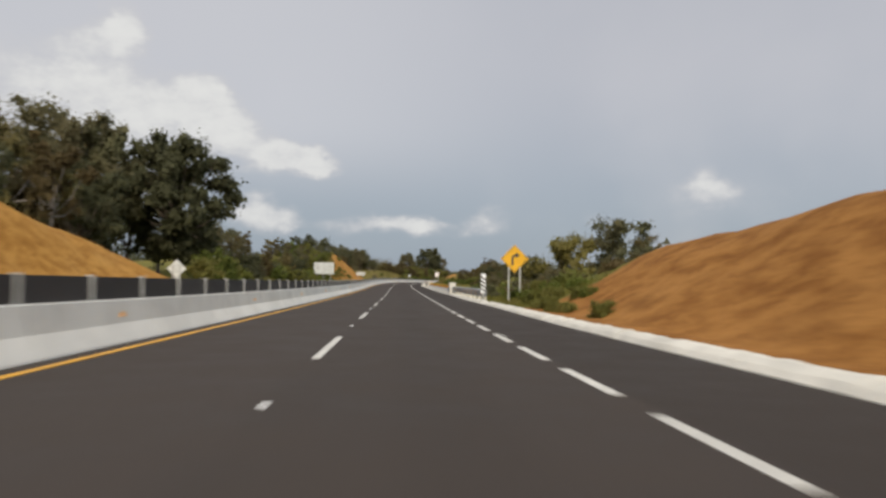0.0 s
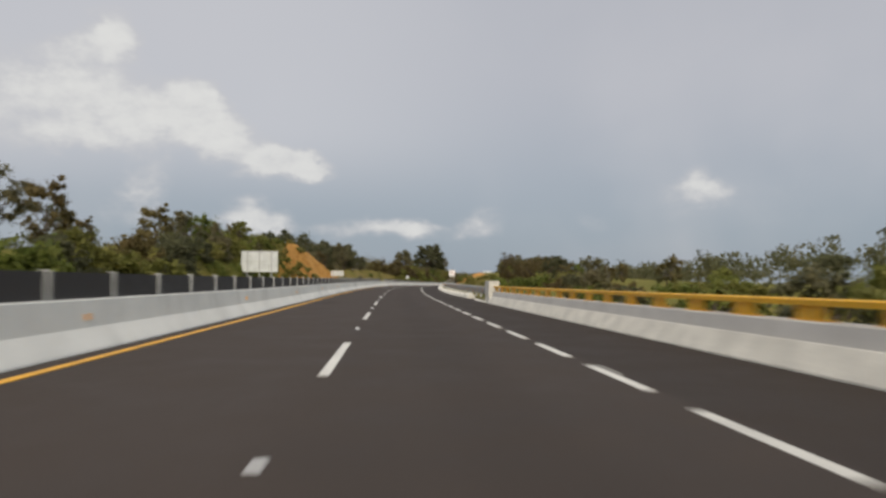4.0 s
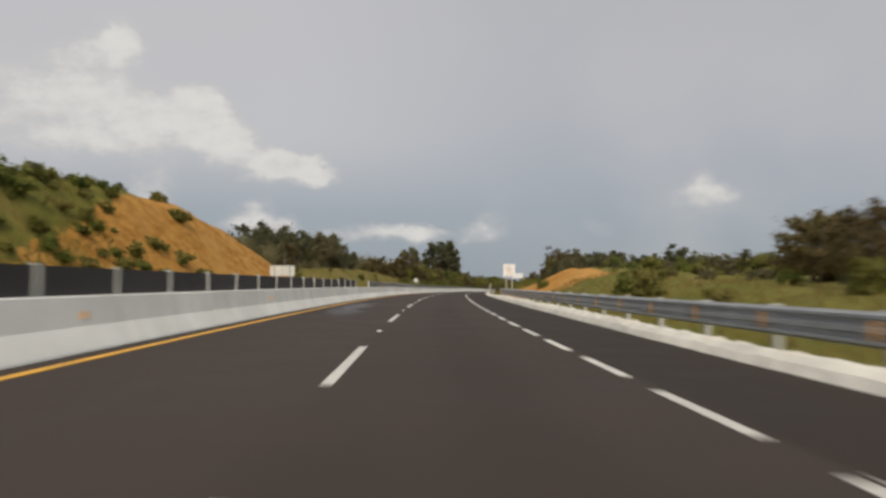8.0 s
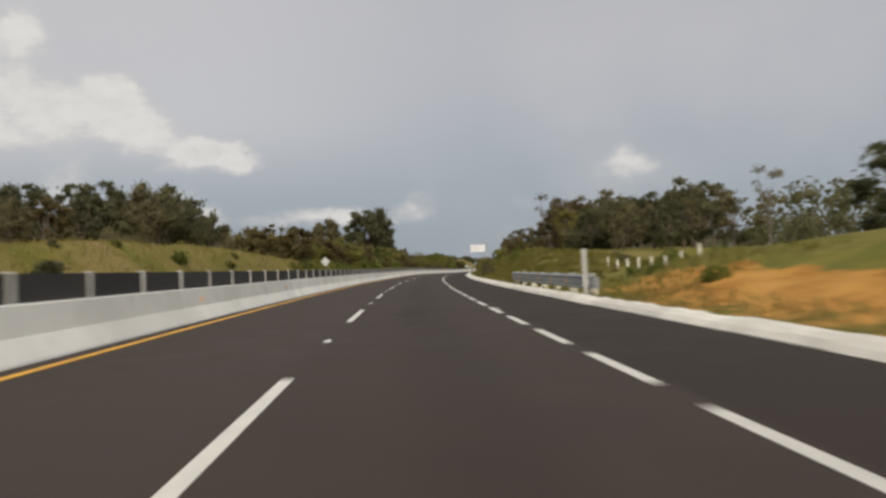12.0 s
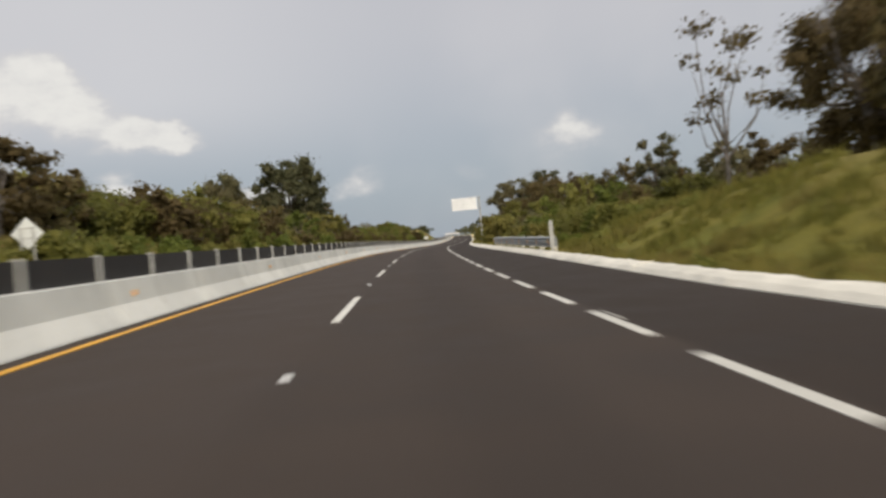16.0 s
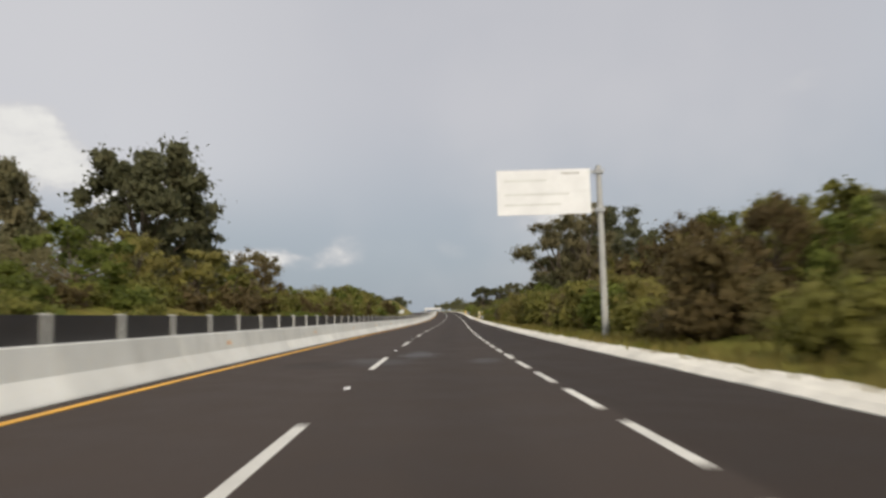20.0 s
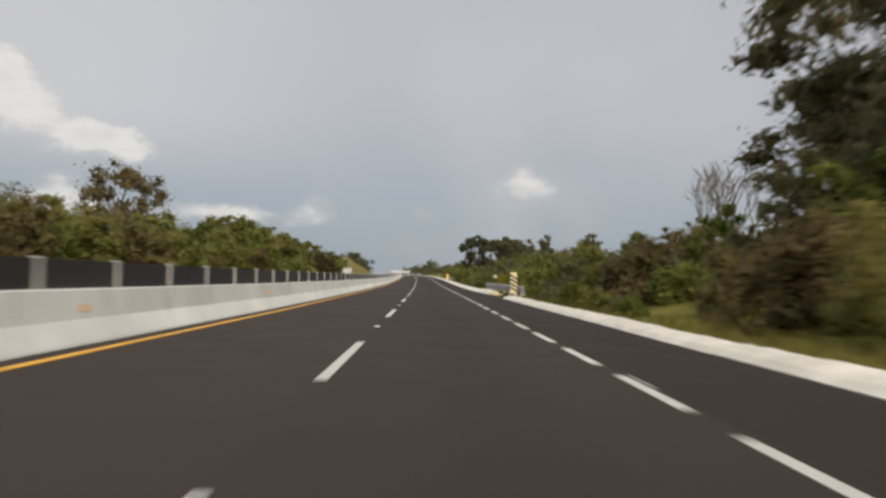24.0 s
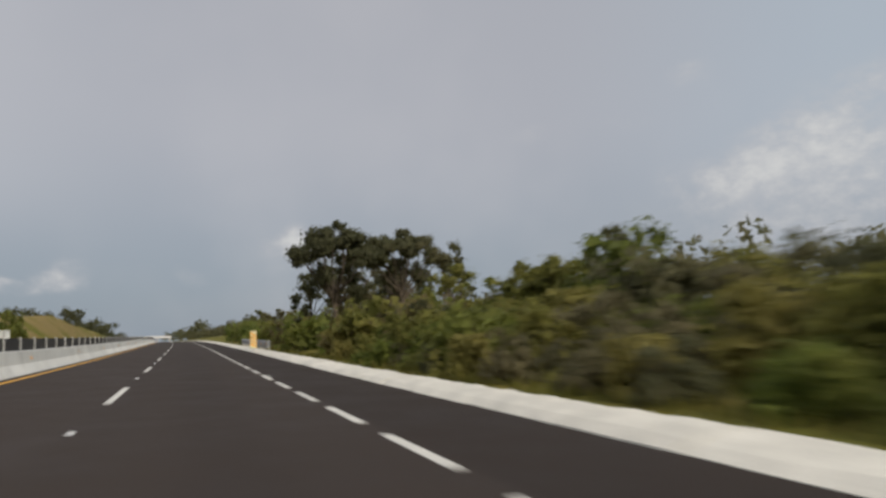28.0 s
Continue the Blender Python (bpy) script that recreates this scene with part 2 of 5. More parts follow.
def streaked_concrete(name, base, streak, amount):
    """Cast concrete: cloudy patches, fine pores and dark rain streaks that run down from the top edge."""
    m = bpy.data.materials.new(name)
    m.use_nodes = True
    n = Nodes(m.node_tree)
    shader = m.node_tree.nodes["Principled BSDF"]
    where = n.add("ShaderNodeNewGeometry").outputs["Position"]
    tall = n.add("ShaderNodeMapping", {"Vector": where, "Scale": (1.0, 1.0, 0.12)}).outputs[0]
    cloud = n.noise(where, 0.45, 5.0, 0.6)
    run = n.noise(tall, 2.6, 4.0, 0.6)
    pore = n.noise(where, 45.0, 2.0, 0.6)
    tone = n.smooth(n.add("ShaderNodeObjectInfo").outputs["Random"], 0.0, 1.0, 0.94, 1.05)
    colour = n.mix(n.smooth(cloud, 0.3, 0.7), rgb(*[c * 0.9 for c in base]), rgb(*[min(c * 1.06, 0.85) for c in base]))
    colour = n.mix(n.smooth(run, 0.52, 0.78, 0.0, amount), colour, rgb(*streak))
    colour = n.mix(n.smooth(n.noise(where, 1.9, 5.0, 0.7), 0.62, 0.78, 0.0, amount), colour, rgb(*streak))
    colour = n.add("ShaderNodeHueSaturation", {"Value": n.math("MULTIPLY", tone, n.smooth(pore, 0.25, 0.75, 0.94, 1.05)), "Color": colour}).outputs[0]
    links = m.node_tree.links
    links.new(colour, shader.inputs["Base Color"])
    shader.inputs["Roughness"].default_value = 0.85
    shader.inputs["Specular IOR Level"].default_value = 0.3
    b = n.add("ShaderNodeBump", {"Strength": 0.2, "Distance": 0.01, "Height": pore})
    links.new(b.outputs[0], shader.inputs["Normal"])
    return m


def asphalt_material():
    """Dark new asphalt; polished wheel tracks and oily lane middles run along it, by the strip's own cross coordinate."""
    m = bpy.data.materials.new("asphalt")
    m.use_nodes = True
    n = Nodes(m.node_tree)
    shader = m.node_tree.nodes["Principled BSDF"]
    where = n.add("ShaderNodeNewGeometry").outputs["Position"]
    cross = n.attribute("cross")
    patch = n.noise(where, 0.09, 4.0, 0.6)
    stain = n.noise(where, 0.8, 4.0, 0.6)
    grain = n.noise(where, 70.0, 2.0, 0.7)
    colour = n.mix(n.smooth(stain, 0.3, 0.7), rgb(0.044, 0.0335, 0.0280), rgb(0.058, 0.0445, 0.0375))
    colour = n.mix(n.smooth(patch, 0.42, 0.68, 0.0, 0.5), colour, rgb(0.058, 0.045, 0.0385))
    middle = n.math("ABSOLUTE", n.math("SUBTRACT", cross, 0.0))
    oily = n.smooth(middle, 0.15, 0.85, 0.22, 0.0)
    colour = n.mix(oily, colour, rgb(0.026, 0.0195, 0.0165))
    # left lane lighter; the view's dim lower right corner is put into the shoulder's colour; oil and wet spots:
    # station, offset, half length, half width, darkness, wetness
    colour = n.mix(n.smooth(cross, -1.6, -2.2, 0.0, 0.38), colour, rgb(0.066, 0.051, 0.044))
    colour = n.mix(n.smooth(cross, 1.85, 2.05, 0.0, 0.45), colour, rgb(0.020, 0.015, 0.0125))
    along = n.attribute("along")
    colour = n.mix(n.smooth(along, 190.0, 40.0, 0.0, 0.30), colour, rgb(0.072, 0.064, 0.058))
    colour = n.mix(n.smooth(along, 440.0, 600.0, 0.0, 0.30), colour, rgb(0.026, 0.0185, 0.0155))
    ragged = n.math("MULTIPLY", n.math("SUBTRACT", n.noise(where, 1.1, 5.0, 0.65), 0.5), 2.2)
    wet = None
    for s, o, long, wide, dark, damp in STAINS:
        ds, do = n.math("DIVIDE", n.math("SUBTRACT", along, s), long), n.math("DIVIDE", n.math("SUBTRACT", cross, o), wide)
        off = n.math("ADD", n.math("SQRT", n.math("ADD", n.math("MULTIPLY", ds, ds), n.math("MULTIPLY", do, do))), ragged)
        colour = n.mix(n.smooth(off, 1.1, 0.3, 0.0, dark), colour, rgb(0.012, 0.0095, 0.0085))
        if damp:
            pool = n.smooth(off, 1.0, 0.3, 0.0, damp)
            wet = pool if wet is None else n.math("MAXIMUM", wet, pool)
    value = n.smooth(grain, 0.2, 0.8, 0.78, 1.25)
    colour = n.add("ShaderNodeHueSaturation", {"Value": value, "Color": colour}).outputs[0]
    links = m.node_tree.links
    links.new(colour, shader.inputs["Base Color"])
    dull = n.smooth(stain, 0.2, 0.8, 0.72, 0.9)
    links.new(n.math("SUBTRACT", dull, n.math("MULTIPLY", wet, 0.5)), shader.inputs["Roughness"])
    links.new(n.math("ADD", 0.17, n.math("MULTIPLY", wet, 0.35)), shader.inputs["Specular IOR Level"])
    b = n.add("ShaderNodeBump", {"Strength": 0.5, "Distance": 0.004, "Height": grain})
    links.new(b.outputs[0], shader.inputs["Normal"])
    return m


def ground_material():
    """Grass and weeds, with bare ochre soil where the cut slopes are (mesh attribute soil) and dry straw patches."""
    m = bpy.data.materials.new("ground_cover")
    m.use_nodes = True
    n = Nodes(m.node_tree)
    shader = m.node_tree.nodes["Principled BSDF"]
    where = n.add("ShaderNodeNewGeometry").outputs["Position"]
    soil = n.attribute("soil")
    straw = n.attribute("straw")
    broad = n.noise(where, 0.12, 5.0, 0.6)
    clump = n.noise(where, 0.9, 5.0, 0.65)
    grain = n.noise(where, 14.0, 3.0, 0.7)
    # furrows left by the digger run across the cut faces
    squeezed = n.add("ShaderNodeMapping", {"Vector": where, "Scale": (0.45, 0.45, 1.2)}).outputs[0]
    gully = n.noise(squeezed, 1.3, 5.0, 0.65)
    grass = n.mix(n.smooth(clump, 0.3, 0.7), rgb(0.112, 0.114, 0.022), rgb(0.200, 0.182, 0.038))
    grass = n.mix(n.smooth(n.noise(where, 0.33, 4.0, 0.6), 0.45, 0.66, 0.0, 0.6), grass, rgb(0.105, 0.128, 0.024))
    grass = n.mix(n.smooth(n.noise(where, 0.27, 4.0, 0.6), 0.52, 0.70, 0.0, 0.7), grass, rgb(0.215, 0.168, 0.048))
    grass = n.mix(n.math("MULTIPLY", n.smooth(broad, 0.35, 0.65), n.math("ADD", 0.25, straw)), grass, rgb(0.25, 0.19, 0.075))
    earth = n.mix(n.smooth(gully, 0.3, 0.7), rgb(0.335, 0.150, 0.030), rgb(0.56, 0.295, 0.074))
    earth = n.mix(n.smooth(broad, 0.45, 0.7, 0.0, 0.6), earth, rgb(0.57, 0.325, 0.105))
    earth = n.mix(n.attribute("rust"), earth, n.mix(n.smooth(gully, 0.3, 0.7), rgb(0.19, 0.075, 0.018), rgb(0.36, 0.165, 0.048)))
    edge = n.math("ADD", soil, n.math("MULTIPLY", n.math("SUBTRACT", clump, 0.5), 1.3))
    colour = n.mix(n.smooth(edge, 0.40, 0.60), grass, earth)
    colour = n.add("ShaderNodeHueSaturation", {"Value": n.smooth(grain, 0.2, 0.8, 0.7, 1.3), "Color": colour}).outputs[0]
    links = m.node_tree.links
    links.new(colour, shader.inputs["Base Color"])
    shader.inputs["Roughness"].default_value = 0.95
    shader.inputs["Specular IOR Level"].default_value = 0.1
    rise = n.math("ADD", n.math("MULTIPLY", gully, 1.5), n.math("MULTIPLY", grain, 0.5))
    b = n.add("ShaderNodeBump", {"Strength": 0.3, "Distance": 0.06, "Height": rise})
    links.new(b.outputs[0], shader.inputs["Normal"])
    return m


def leaf_material(name, shade, sunny, turned, amount):
    """Leaves: each its own tone, whole plants drift from shade to sunny and some turn brown."""
    m = bpy.data.materials.new(name)
    m.use_nodes = True
    n = Nodes(m.node_tree)
    shader = m.node_tree.nodes["Principled BSDF"]
    leaf = n.add("ShaderNodeNewGeometry").outputs["Random Per Island"]
    plant = n.add("ShaderNodeObjectInfo").outputs["Random"]
    where = n.add("ShaderNodeNewGeometry").outputs["Position"]
    clump = n.noise(where, 0.55, 3.0, 0.6)
    drift = n.noise(where, 0.17, 3.0, 0.6)
    colour = n.mix(n.smooth(n.math("ADD", n.math("MULTIPLY", leaf, 0.35), n.math("MULTIPLY", clump, 0.75)), 0.26, 0.84), rgb(*shade), rgb(*sunny))
    away = n.math("ADD", n.math("ADD", n.math("MULTIPLY", plant, 0.35), n.math("MULTIPLY", clump, 0.35)), n.math("MULTIPLY", drift, 0.65))
    colour = n.mix(n.smooth(away, 0.58, 0.88, 0.0, amount), colour, rgb(*turned))
    colour = n.add("ShaderNodeHueSaturation", {"Value": n.smooth(plant, 0.0, 1.0, 0.8, 1.25), "Color": colour}).outputs[0]
    links = m.node_tree.links
    links.new(colour, shader.inputs["Base Color"])
    shader.inputs["Roughness"].default_value = 0.65
    shader.inputs["Specular IOR Level"].default_value = 0.2
    glow = n.add("ShaderNodeBsdfTranslucent", {"Color": colour})
    both = n.add("ShaderNodeMixShader", {0: 0.55, 1: shader.outputs[0], 2: glow.outputs[0]})
    links.new(both.outputs[0], m.node_tree.nodes["Material Output"].inputs[0])
    return m


ASPHALT = asphalt_material()
GROUND = ground_material()
WHITE_PAINT = material("white_road_paint", (0.70, 0.685, 0.635), 0.6, dark=0.8, light=1.05, scale=3.0, fine=80, per_object=0.10)
OLD_PAINT = material("old_road_paint", (0.40, 0.385, 0.35), 0.7, dark=0.6, light=1.1, scale=6.0, fine=80)
YELLOW_PAINT = material("yellow_road_paint", (0.80, 0.42, 0.045), 0.6, dark=0.75, light=1.1, scale=2.0, fine=80)
CONCRETE = streaked_concrete("barrier_concrete", (0.74, 0.755, 0.725), (0.40, 0.40, 0.37), 0.5)
STAINED_WHITEWASH = material("stained_whitewash", (0.72, 0.62, 0.33), 0.85, dark=0.7, light=1.1, scale=2.5, fine=30, bump=0.4, depth=0.02)
WHITEWASH = material("whitewashed_concrete", (0.79, 0.765, 0.69), 0.85, dark=0.82, light=1.05, scale=1.5, fine=30, bump=0.4, depth=0.02, per_object=0.06)
TOE_WHITE = streaked_concrete("limewashed_barrier_toe", (0.79, 0.80, 0.77), (0.52, 0.51, 0.47), 0.45)
PALE_CONCRETE = streaked_concrete("parapet_concrete", (0.70, 0.68, 0.645), (0.48, 0.45, 0.41), 0.4)
POST_GREY = material("grey_post_concrete", (0.58, 0.59, 0.57), 0.8, dark=0.85, light=1.1, scale=3.0, per_object=0.1)
MESH_DARK = material("dark_screen_sheet", (0.030, 0.027, 0.026), 0.6, dark=0.7, light=1.3, scale=2.5, fine=25, per_object=0.25)
STEEL = material("galvanised_steel", (0.33, 0.35, 0.37), 0.5, metal=0.35, dark=0.8, light=1.15, scale=2.5, fine=30, bump=0.05)
POLE_GREY = material("grey_painted_pole", (0.46, 0.47, 0.46), 0.55, dark=0.88, light=1.08, scale=1.5)
SIGN_WHITE = material("white_sign_sheet", (0.90, 0.925, 0.945), 0.45, dark=0.93, light=1.03, scale=0.9, fine=8, bump=0, speckle=0.015)
SIGN_BACK = material("pale_sign_back", (0.70, 0.73, 0.72), 0.5, dark=0.88, light=1.06, scale=1.2, fine=10, bump=0, speckle=0.015)
SIGN_YELLOW = material("yellow_sign_sheet", (0.85, 0.46, 0.02), 0.45, dark=0.93, light=1.04, scale=2.0, fine=10, bump=0, speckle=0.015)
SIGN_BLACK = material("black_sign_print", (0.05, 0.05, 0.05), 0.5, bump=0)
FADED_PRINT = material("faded_sign_print", (0.48, 0.47, 0.45), 0.5, bump=0)
SIGN_RED = material("red_sign_print", (0.70, 0.46, 0.43), 0.5, bump=0)
SIGN_GREY = material("grey_sign_print", (0.52, 0.52, 0.50), 0.5, bump=0)
RAIL_YELLOW = material("yellow_rail_paint", (0.90, 0.49, 0.03), 0.5, dark=0.85, light=1.08, scale=2.0)
AMBER = material("amber_reflector", (0.90, 0.43, 0.05), 0.35, bump=0)
ROOF_WHITE = material("white_painted_metal", (0.80, 0.80, 0.80), 0.5, bump=0)
BARK = material("grey_brown_bark", (0.13, 0.105, 0.08), 0.9, dark=0.6, light=1.4, scale=3.0, fine=20, bump=0.6, depth=0.03)
PALE_BARK = material("pale_twig_bark", (0.18, 0.16, 0.145), 0.9, dark=0.7, light=1.3, scale=3.0, fine=20)
CREAM = material("yellowed_sign_sheet", (0.84, 0.74, 0.44), 0.45, dark=0.9, light=1.03, scale=0.9, fine=8, bump=0, speckle=0.02)
LEAF_DARK = leaf_material("dark_tree_leaf", (0.120, 0.124, 0.068), (0.200, 0.204, 0.104), (0.215, 0.172, 0.095), 0.6)
LEAF_GREEN = leaf_material("green_shrub_leaf", (0.136, 0.172, 0.044), (0.280, 0.325, 0.072), (0.240, 0.200, 0.068), 0.6)
LEAF_OLIVE = leaf_material("olive_shrub_leaf", (0.162, 0.170, 0.047), (0.330, 0.322, 0.086), (0.225, 0.182, 0.066), 0.65)
LEAF_BROWN = leaf_material("brown_dry_leaf", (0.140, 0.108, 0.052), (0.245, 0.185, 0.085), (0.190, 0.175, 0.066), 0.6)
GRASS_BLADE = leaf_material("grass_blade", (0.165, 0.175, 0.034), (0.285, 0.260, 0.062), (0.25, 0.19, 0.075), 0.7)
FLOWER = leaf_material("yellow_blossom", (0.20, 0.20, 0.02), (0.62, 0.48, 0.03), (0.5, 0.36, 0.03), 0.3)

# ---- building helpers ----


def mesh_of(name, verts, faces, mat, smooth=False):
    me = bpy.data.meshes.new(name)
    me.from_pydata([tuple(map(float, v)) for v in verts], [], faces)
    me.materials.append(mat)
    if smooth:
        me.polygons.foreach_set("use_smooth", [True] * len(me.polygons))
    me.update()
    return me


def part(name, bm, mat, parent=None, label="", basis=None):
    """Links a bmesh as one mesh object under a thing or a part."""
    me = bpy.data.meshes.new(name)
    bmesh.ops.recalc_face_normals(bm, faces=bm.faces)
    bm.to_mesh(me)
    bm.free()
    me.materials.append(mat)
    return piece(name, me, parent, label, basis)


def piece(name, me, parent=None, label="", basis=None):
    ob = new(name, me)
    if parent:
        ob.parent = parent
    if basis is not None:
        ob.matrix_basis = basis
    if label:
        tagged(ob, label)
    return ob


def thing(name, basis, label, category, group="", kind=""):
    ob = new(name)
    ob.matrix_basis = basis
    return tagged(ob, label, category, group, kind)


def box(x0, x1, y0, y1, z0, z1, bevel=0.0, bm=None):
    bm = bm or bmesh.new()
    m = Matrix.LocRotScale(((x0 + x1) / 2, (y0 + y1) / 2, (z0 + z1) / 2), None, (x1 - x0, y1 - y0, z1 - z0))
    got = bmesh.ops.create_cube(bm, size=1, matrix=m)
    if bevel:
        edges = {e for v in got["verts"] for e in v.link_edges}
        bmesh.ops.bevel(bm, geom=list(edges), offset=bevel, segments=2, affect="EDGES", profile=0.7)
    return bm


def rod(points, radii, sides=8, bm=None):
    """A tapered tube through points."""
    bm = bm or bmesh.new()
    points = [Vector(p) for p in points]
    rings = []
    for i, p in enumerate(points):
        d = (points[min(i + 1, len(points) - 1)] - points[max(i - 1, 0)]).normalized()
        a = d.orthogonal().normalized()
        b = d.cross(a)
        rings.append([bm.verts.new(p + (a * math.cos(t) + b * math.sin(t)) * radii[i]) for t in (2 * math.pi * k / sides for k in range(sides))])
    for r, q in zip(rings, rings[1:]):
        for k in range(sides):
            bm.faces.new((r[k], r[(k + 1) % sides], q[(k + 1) % sides], q[k]))
    bm.faces.new(rings[0][::-1])
    bm.faces.new(rings[-1])
    return bm


def plate(outline, thick, bm=None):
    """A flat plate in the xz plane, its face towards -y at y = 0."""
    bm = bm or bmesh.new()
    front = [bm.verts.new((x, 0, z)) for x, z in outline]
    back = [bm.verts.new((x, thick, z)) for x, z in outline]
    bm.faces.new(front)
    bm.faces.new(back[::-1])
    for i in range(len(outline)):
        j = (i + 1) % len(outline)
        bm.faces.new((front[i], back[i], back[j], front[j]))
    return bm


def sweep(name, profile, s0, s1, step, mat, closed=True, smooth=False):
    """A mesh that carries a cross-section (o, h) along the road."""
    stations = np.linspace(s0, s1, max(2, int(round((s1 - s0) / step)) + 1))
    o = np.array([p[0] for p in profile])
    h = np.array([p[1] for p in profile])
    k = len(profile)
    verts = road_xyz(stations[:, None], o[None, :], h[None, :]).reshape(-1, 3)
    faces = []
    for i in range(len(stations) - 1):
        for j in range(k if closed else k - 1):
            a, b = i * k + j, i * k + (j + 1) % k
            faces.append((a, a + k, b + k, b))
    if closed:
        faces += [tuple(range(k)), tuple(range((len(stations) - 1) * k, len(stations) * k))[::-1]]
    me = mesh_of(name, verts, faces, mat, smooth)
    at = me.attributes.new("cross", "FLOAT", "POINT")
    at.data.foreach_set("value", np.tile(o, len(stations)).astype(np.float32))
    at = me.attributes.new("along", "FLOAT", "POINT")
    at.data.foreach_set("value", np.repeat(stations, k).astype(np.float32))
    return me


def straight(name, profile, length, mat):
    """A prism along y with a cross-section (x, z), centred on its origin."""
    bm = bmesh.new()
    a = [bm.verts.new((x, -length / 2, z)) for x, z in profile]
    b = [bm.verts.new((x, length / 2, z)) for x, z in profile]
    bm.faces.new(a)
    bm.faces.new(b[::-1])
    for i in range(len(profile)):
        j = (i + 1) % len(profile)
        bm.faces.new((a[i], b[i], b[j], a[j]))
    bmesh.ops.recalc_face_normals(bm, faces=bm.faces)
    me = bpy.data.meshes.new(name)
    bm.to_mesh(me)
    bm.free()
    me.materials.append(mat)
    return me


# ---- ground ----
RIGHT_S = [-200, 0, 20, 43, 52, 60, 68, 76, 86, 98, 110, 150, 160, 175, 200, 240, 255, 262, 268, 280, 287, 297, 305, 313, 319, 329, 336, 345, 355, 368, 385, 398, 410, 416, 424, 436, 450, 480, 560, 700, 780, 900, 1200]
RIGHT_H = [4.5, 4.5, 4.4, 4.0, 3.5, 3.1, 2.2, 0.4, -1.2, -4, -6, -6, -3, -0.6, 0.4, 1.4, 1.9, 2.3, 2.6, 2.95, 2.7, 2.0, 1.7, 1.8, 1.4, 0.7, 0.5, 1.2, 1.7, 2.1, 2.5, 2.9, 2.5, 2.2, 1.4, 0.7, 0.9, 1.0, 0.8, 0.8, 1.8, 1.2, 1.0]
LEFT_S = [-200, 20, 45, 62, 69, 75, 86, 97, 105, 120, 150, 180, 220, 242, 256, 270, 287, 304, 313, 325, 340, 351, 379, 409, 450, 520, 600, 650, 720, 790, 820, 846, 880, 1000, 1200]
LEFT_H = [5, 6.5, 7.0, 6.6, 6.2, 5.2, 4.1, 2.4, 1.2, 1.0, 2.5, 3.5, 5.0, 7.0, 8.2, 8.2, 6.5, 3.9, 2.3, 2.2, 3.4, 4.4, 4.7, 4.0, 2.6, 2.4, 2.4, 2.4, 2.8, 3.2, 5.3, 6.2, 5.0, 3.4, 2.0]


def ripple(x, y):
    return np.sin(x * 0.31 + 1.7 * np.sin(y * 0.23)) * np.sin(y * 0.37 + 1.3 * np.sin(x * 0.19 + 1.0)) + 0.5 * np.sin(x * 0.83 + y * 0.61) * np.sin(y * 1.07 - x * 0.47)


def smoothstep(x):
    x = np.clip(x, 0, 1)
    return x * x * (3 - 2 * x)


def ground_rise(s, o):
    """Height of the ground over the road's level."""
    s, o = np.broadcast_arrays(np.asarray(s, float), np.asarray(o, float))
    hr, hl = np.interp(s, RIGHT_S, RIGHT_H), np.interp(s, LEFT_S, LEFT_H)
    up_r = np.clip((o - 6.3) / 6.7, 0, 1)
    toe = np.interp(s, [150, 185, 224, 240], [19.3, 22.2, 22.2, 19.3])
    up_l = np.clip((-toe - o) / 6.2, 0, 1)
    up_r, up_l = 0.6 * up_r + 0.4 * smoothstep(up_r), 0.6 * up_l + 0.4 * smoothstep(up_l)
    fade_r = 1 - 0.75 * smoothstep((o - 15) / 60) * (hr > 0)
    fade_l = 1 - 0.6 * smoothstep((-28 - o) / 90)
    rise = hr * up_r * fade_r + hl * up_l * fade_l
    flat = (o > -18.6) & (o < 5.2)
    rough = 0.16 * ripple(s * 1.0, o * 1.3) * np.clip(np.maximum(o - 6.5, -19.5 - o) / 2.5, 0, 1)
    return np.where(flat, -0.16, 0.05 + rise + rough)


def on_ground(s, o, sink=0.0):
    o = float(o)
    return place(s, o, float(ground_rise(s, o)) - sink)


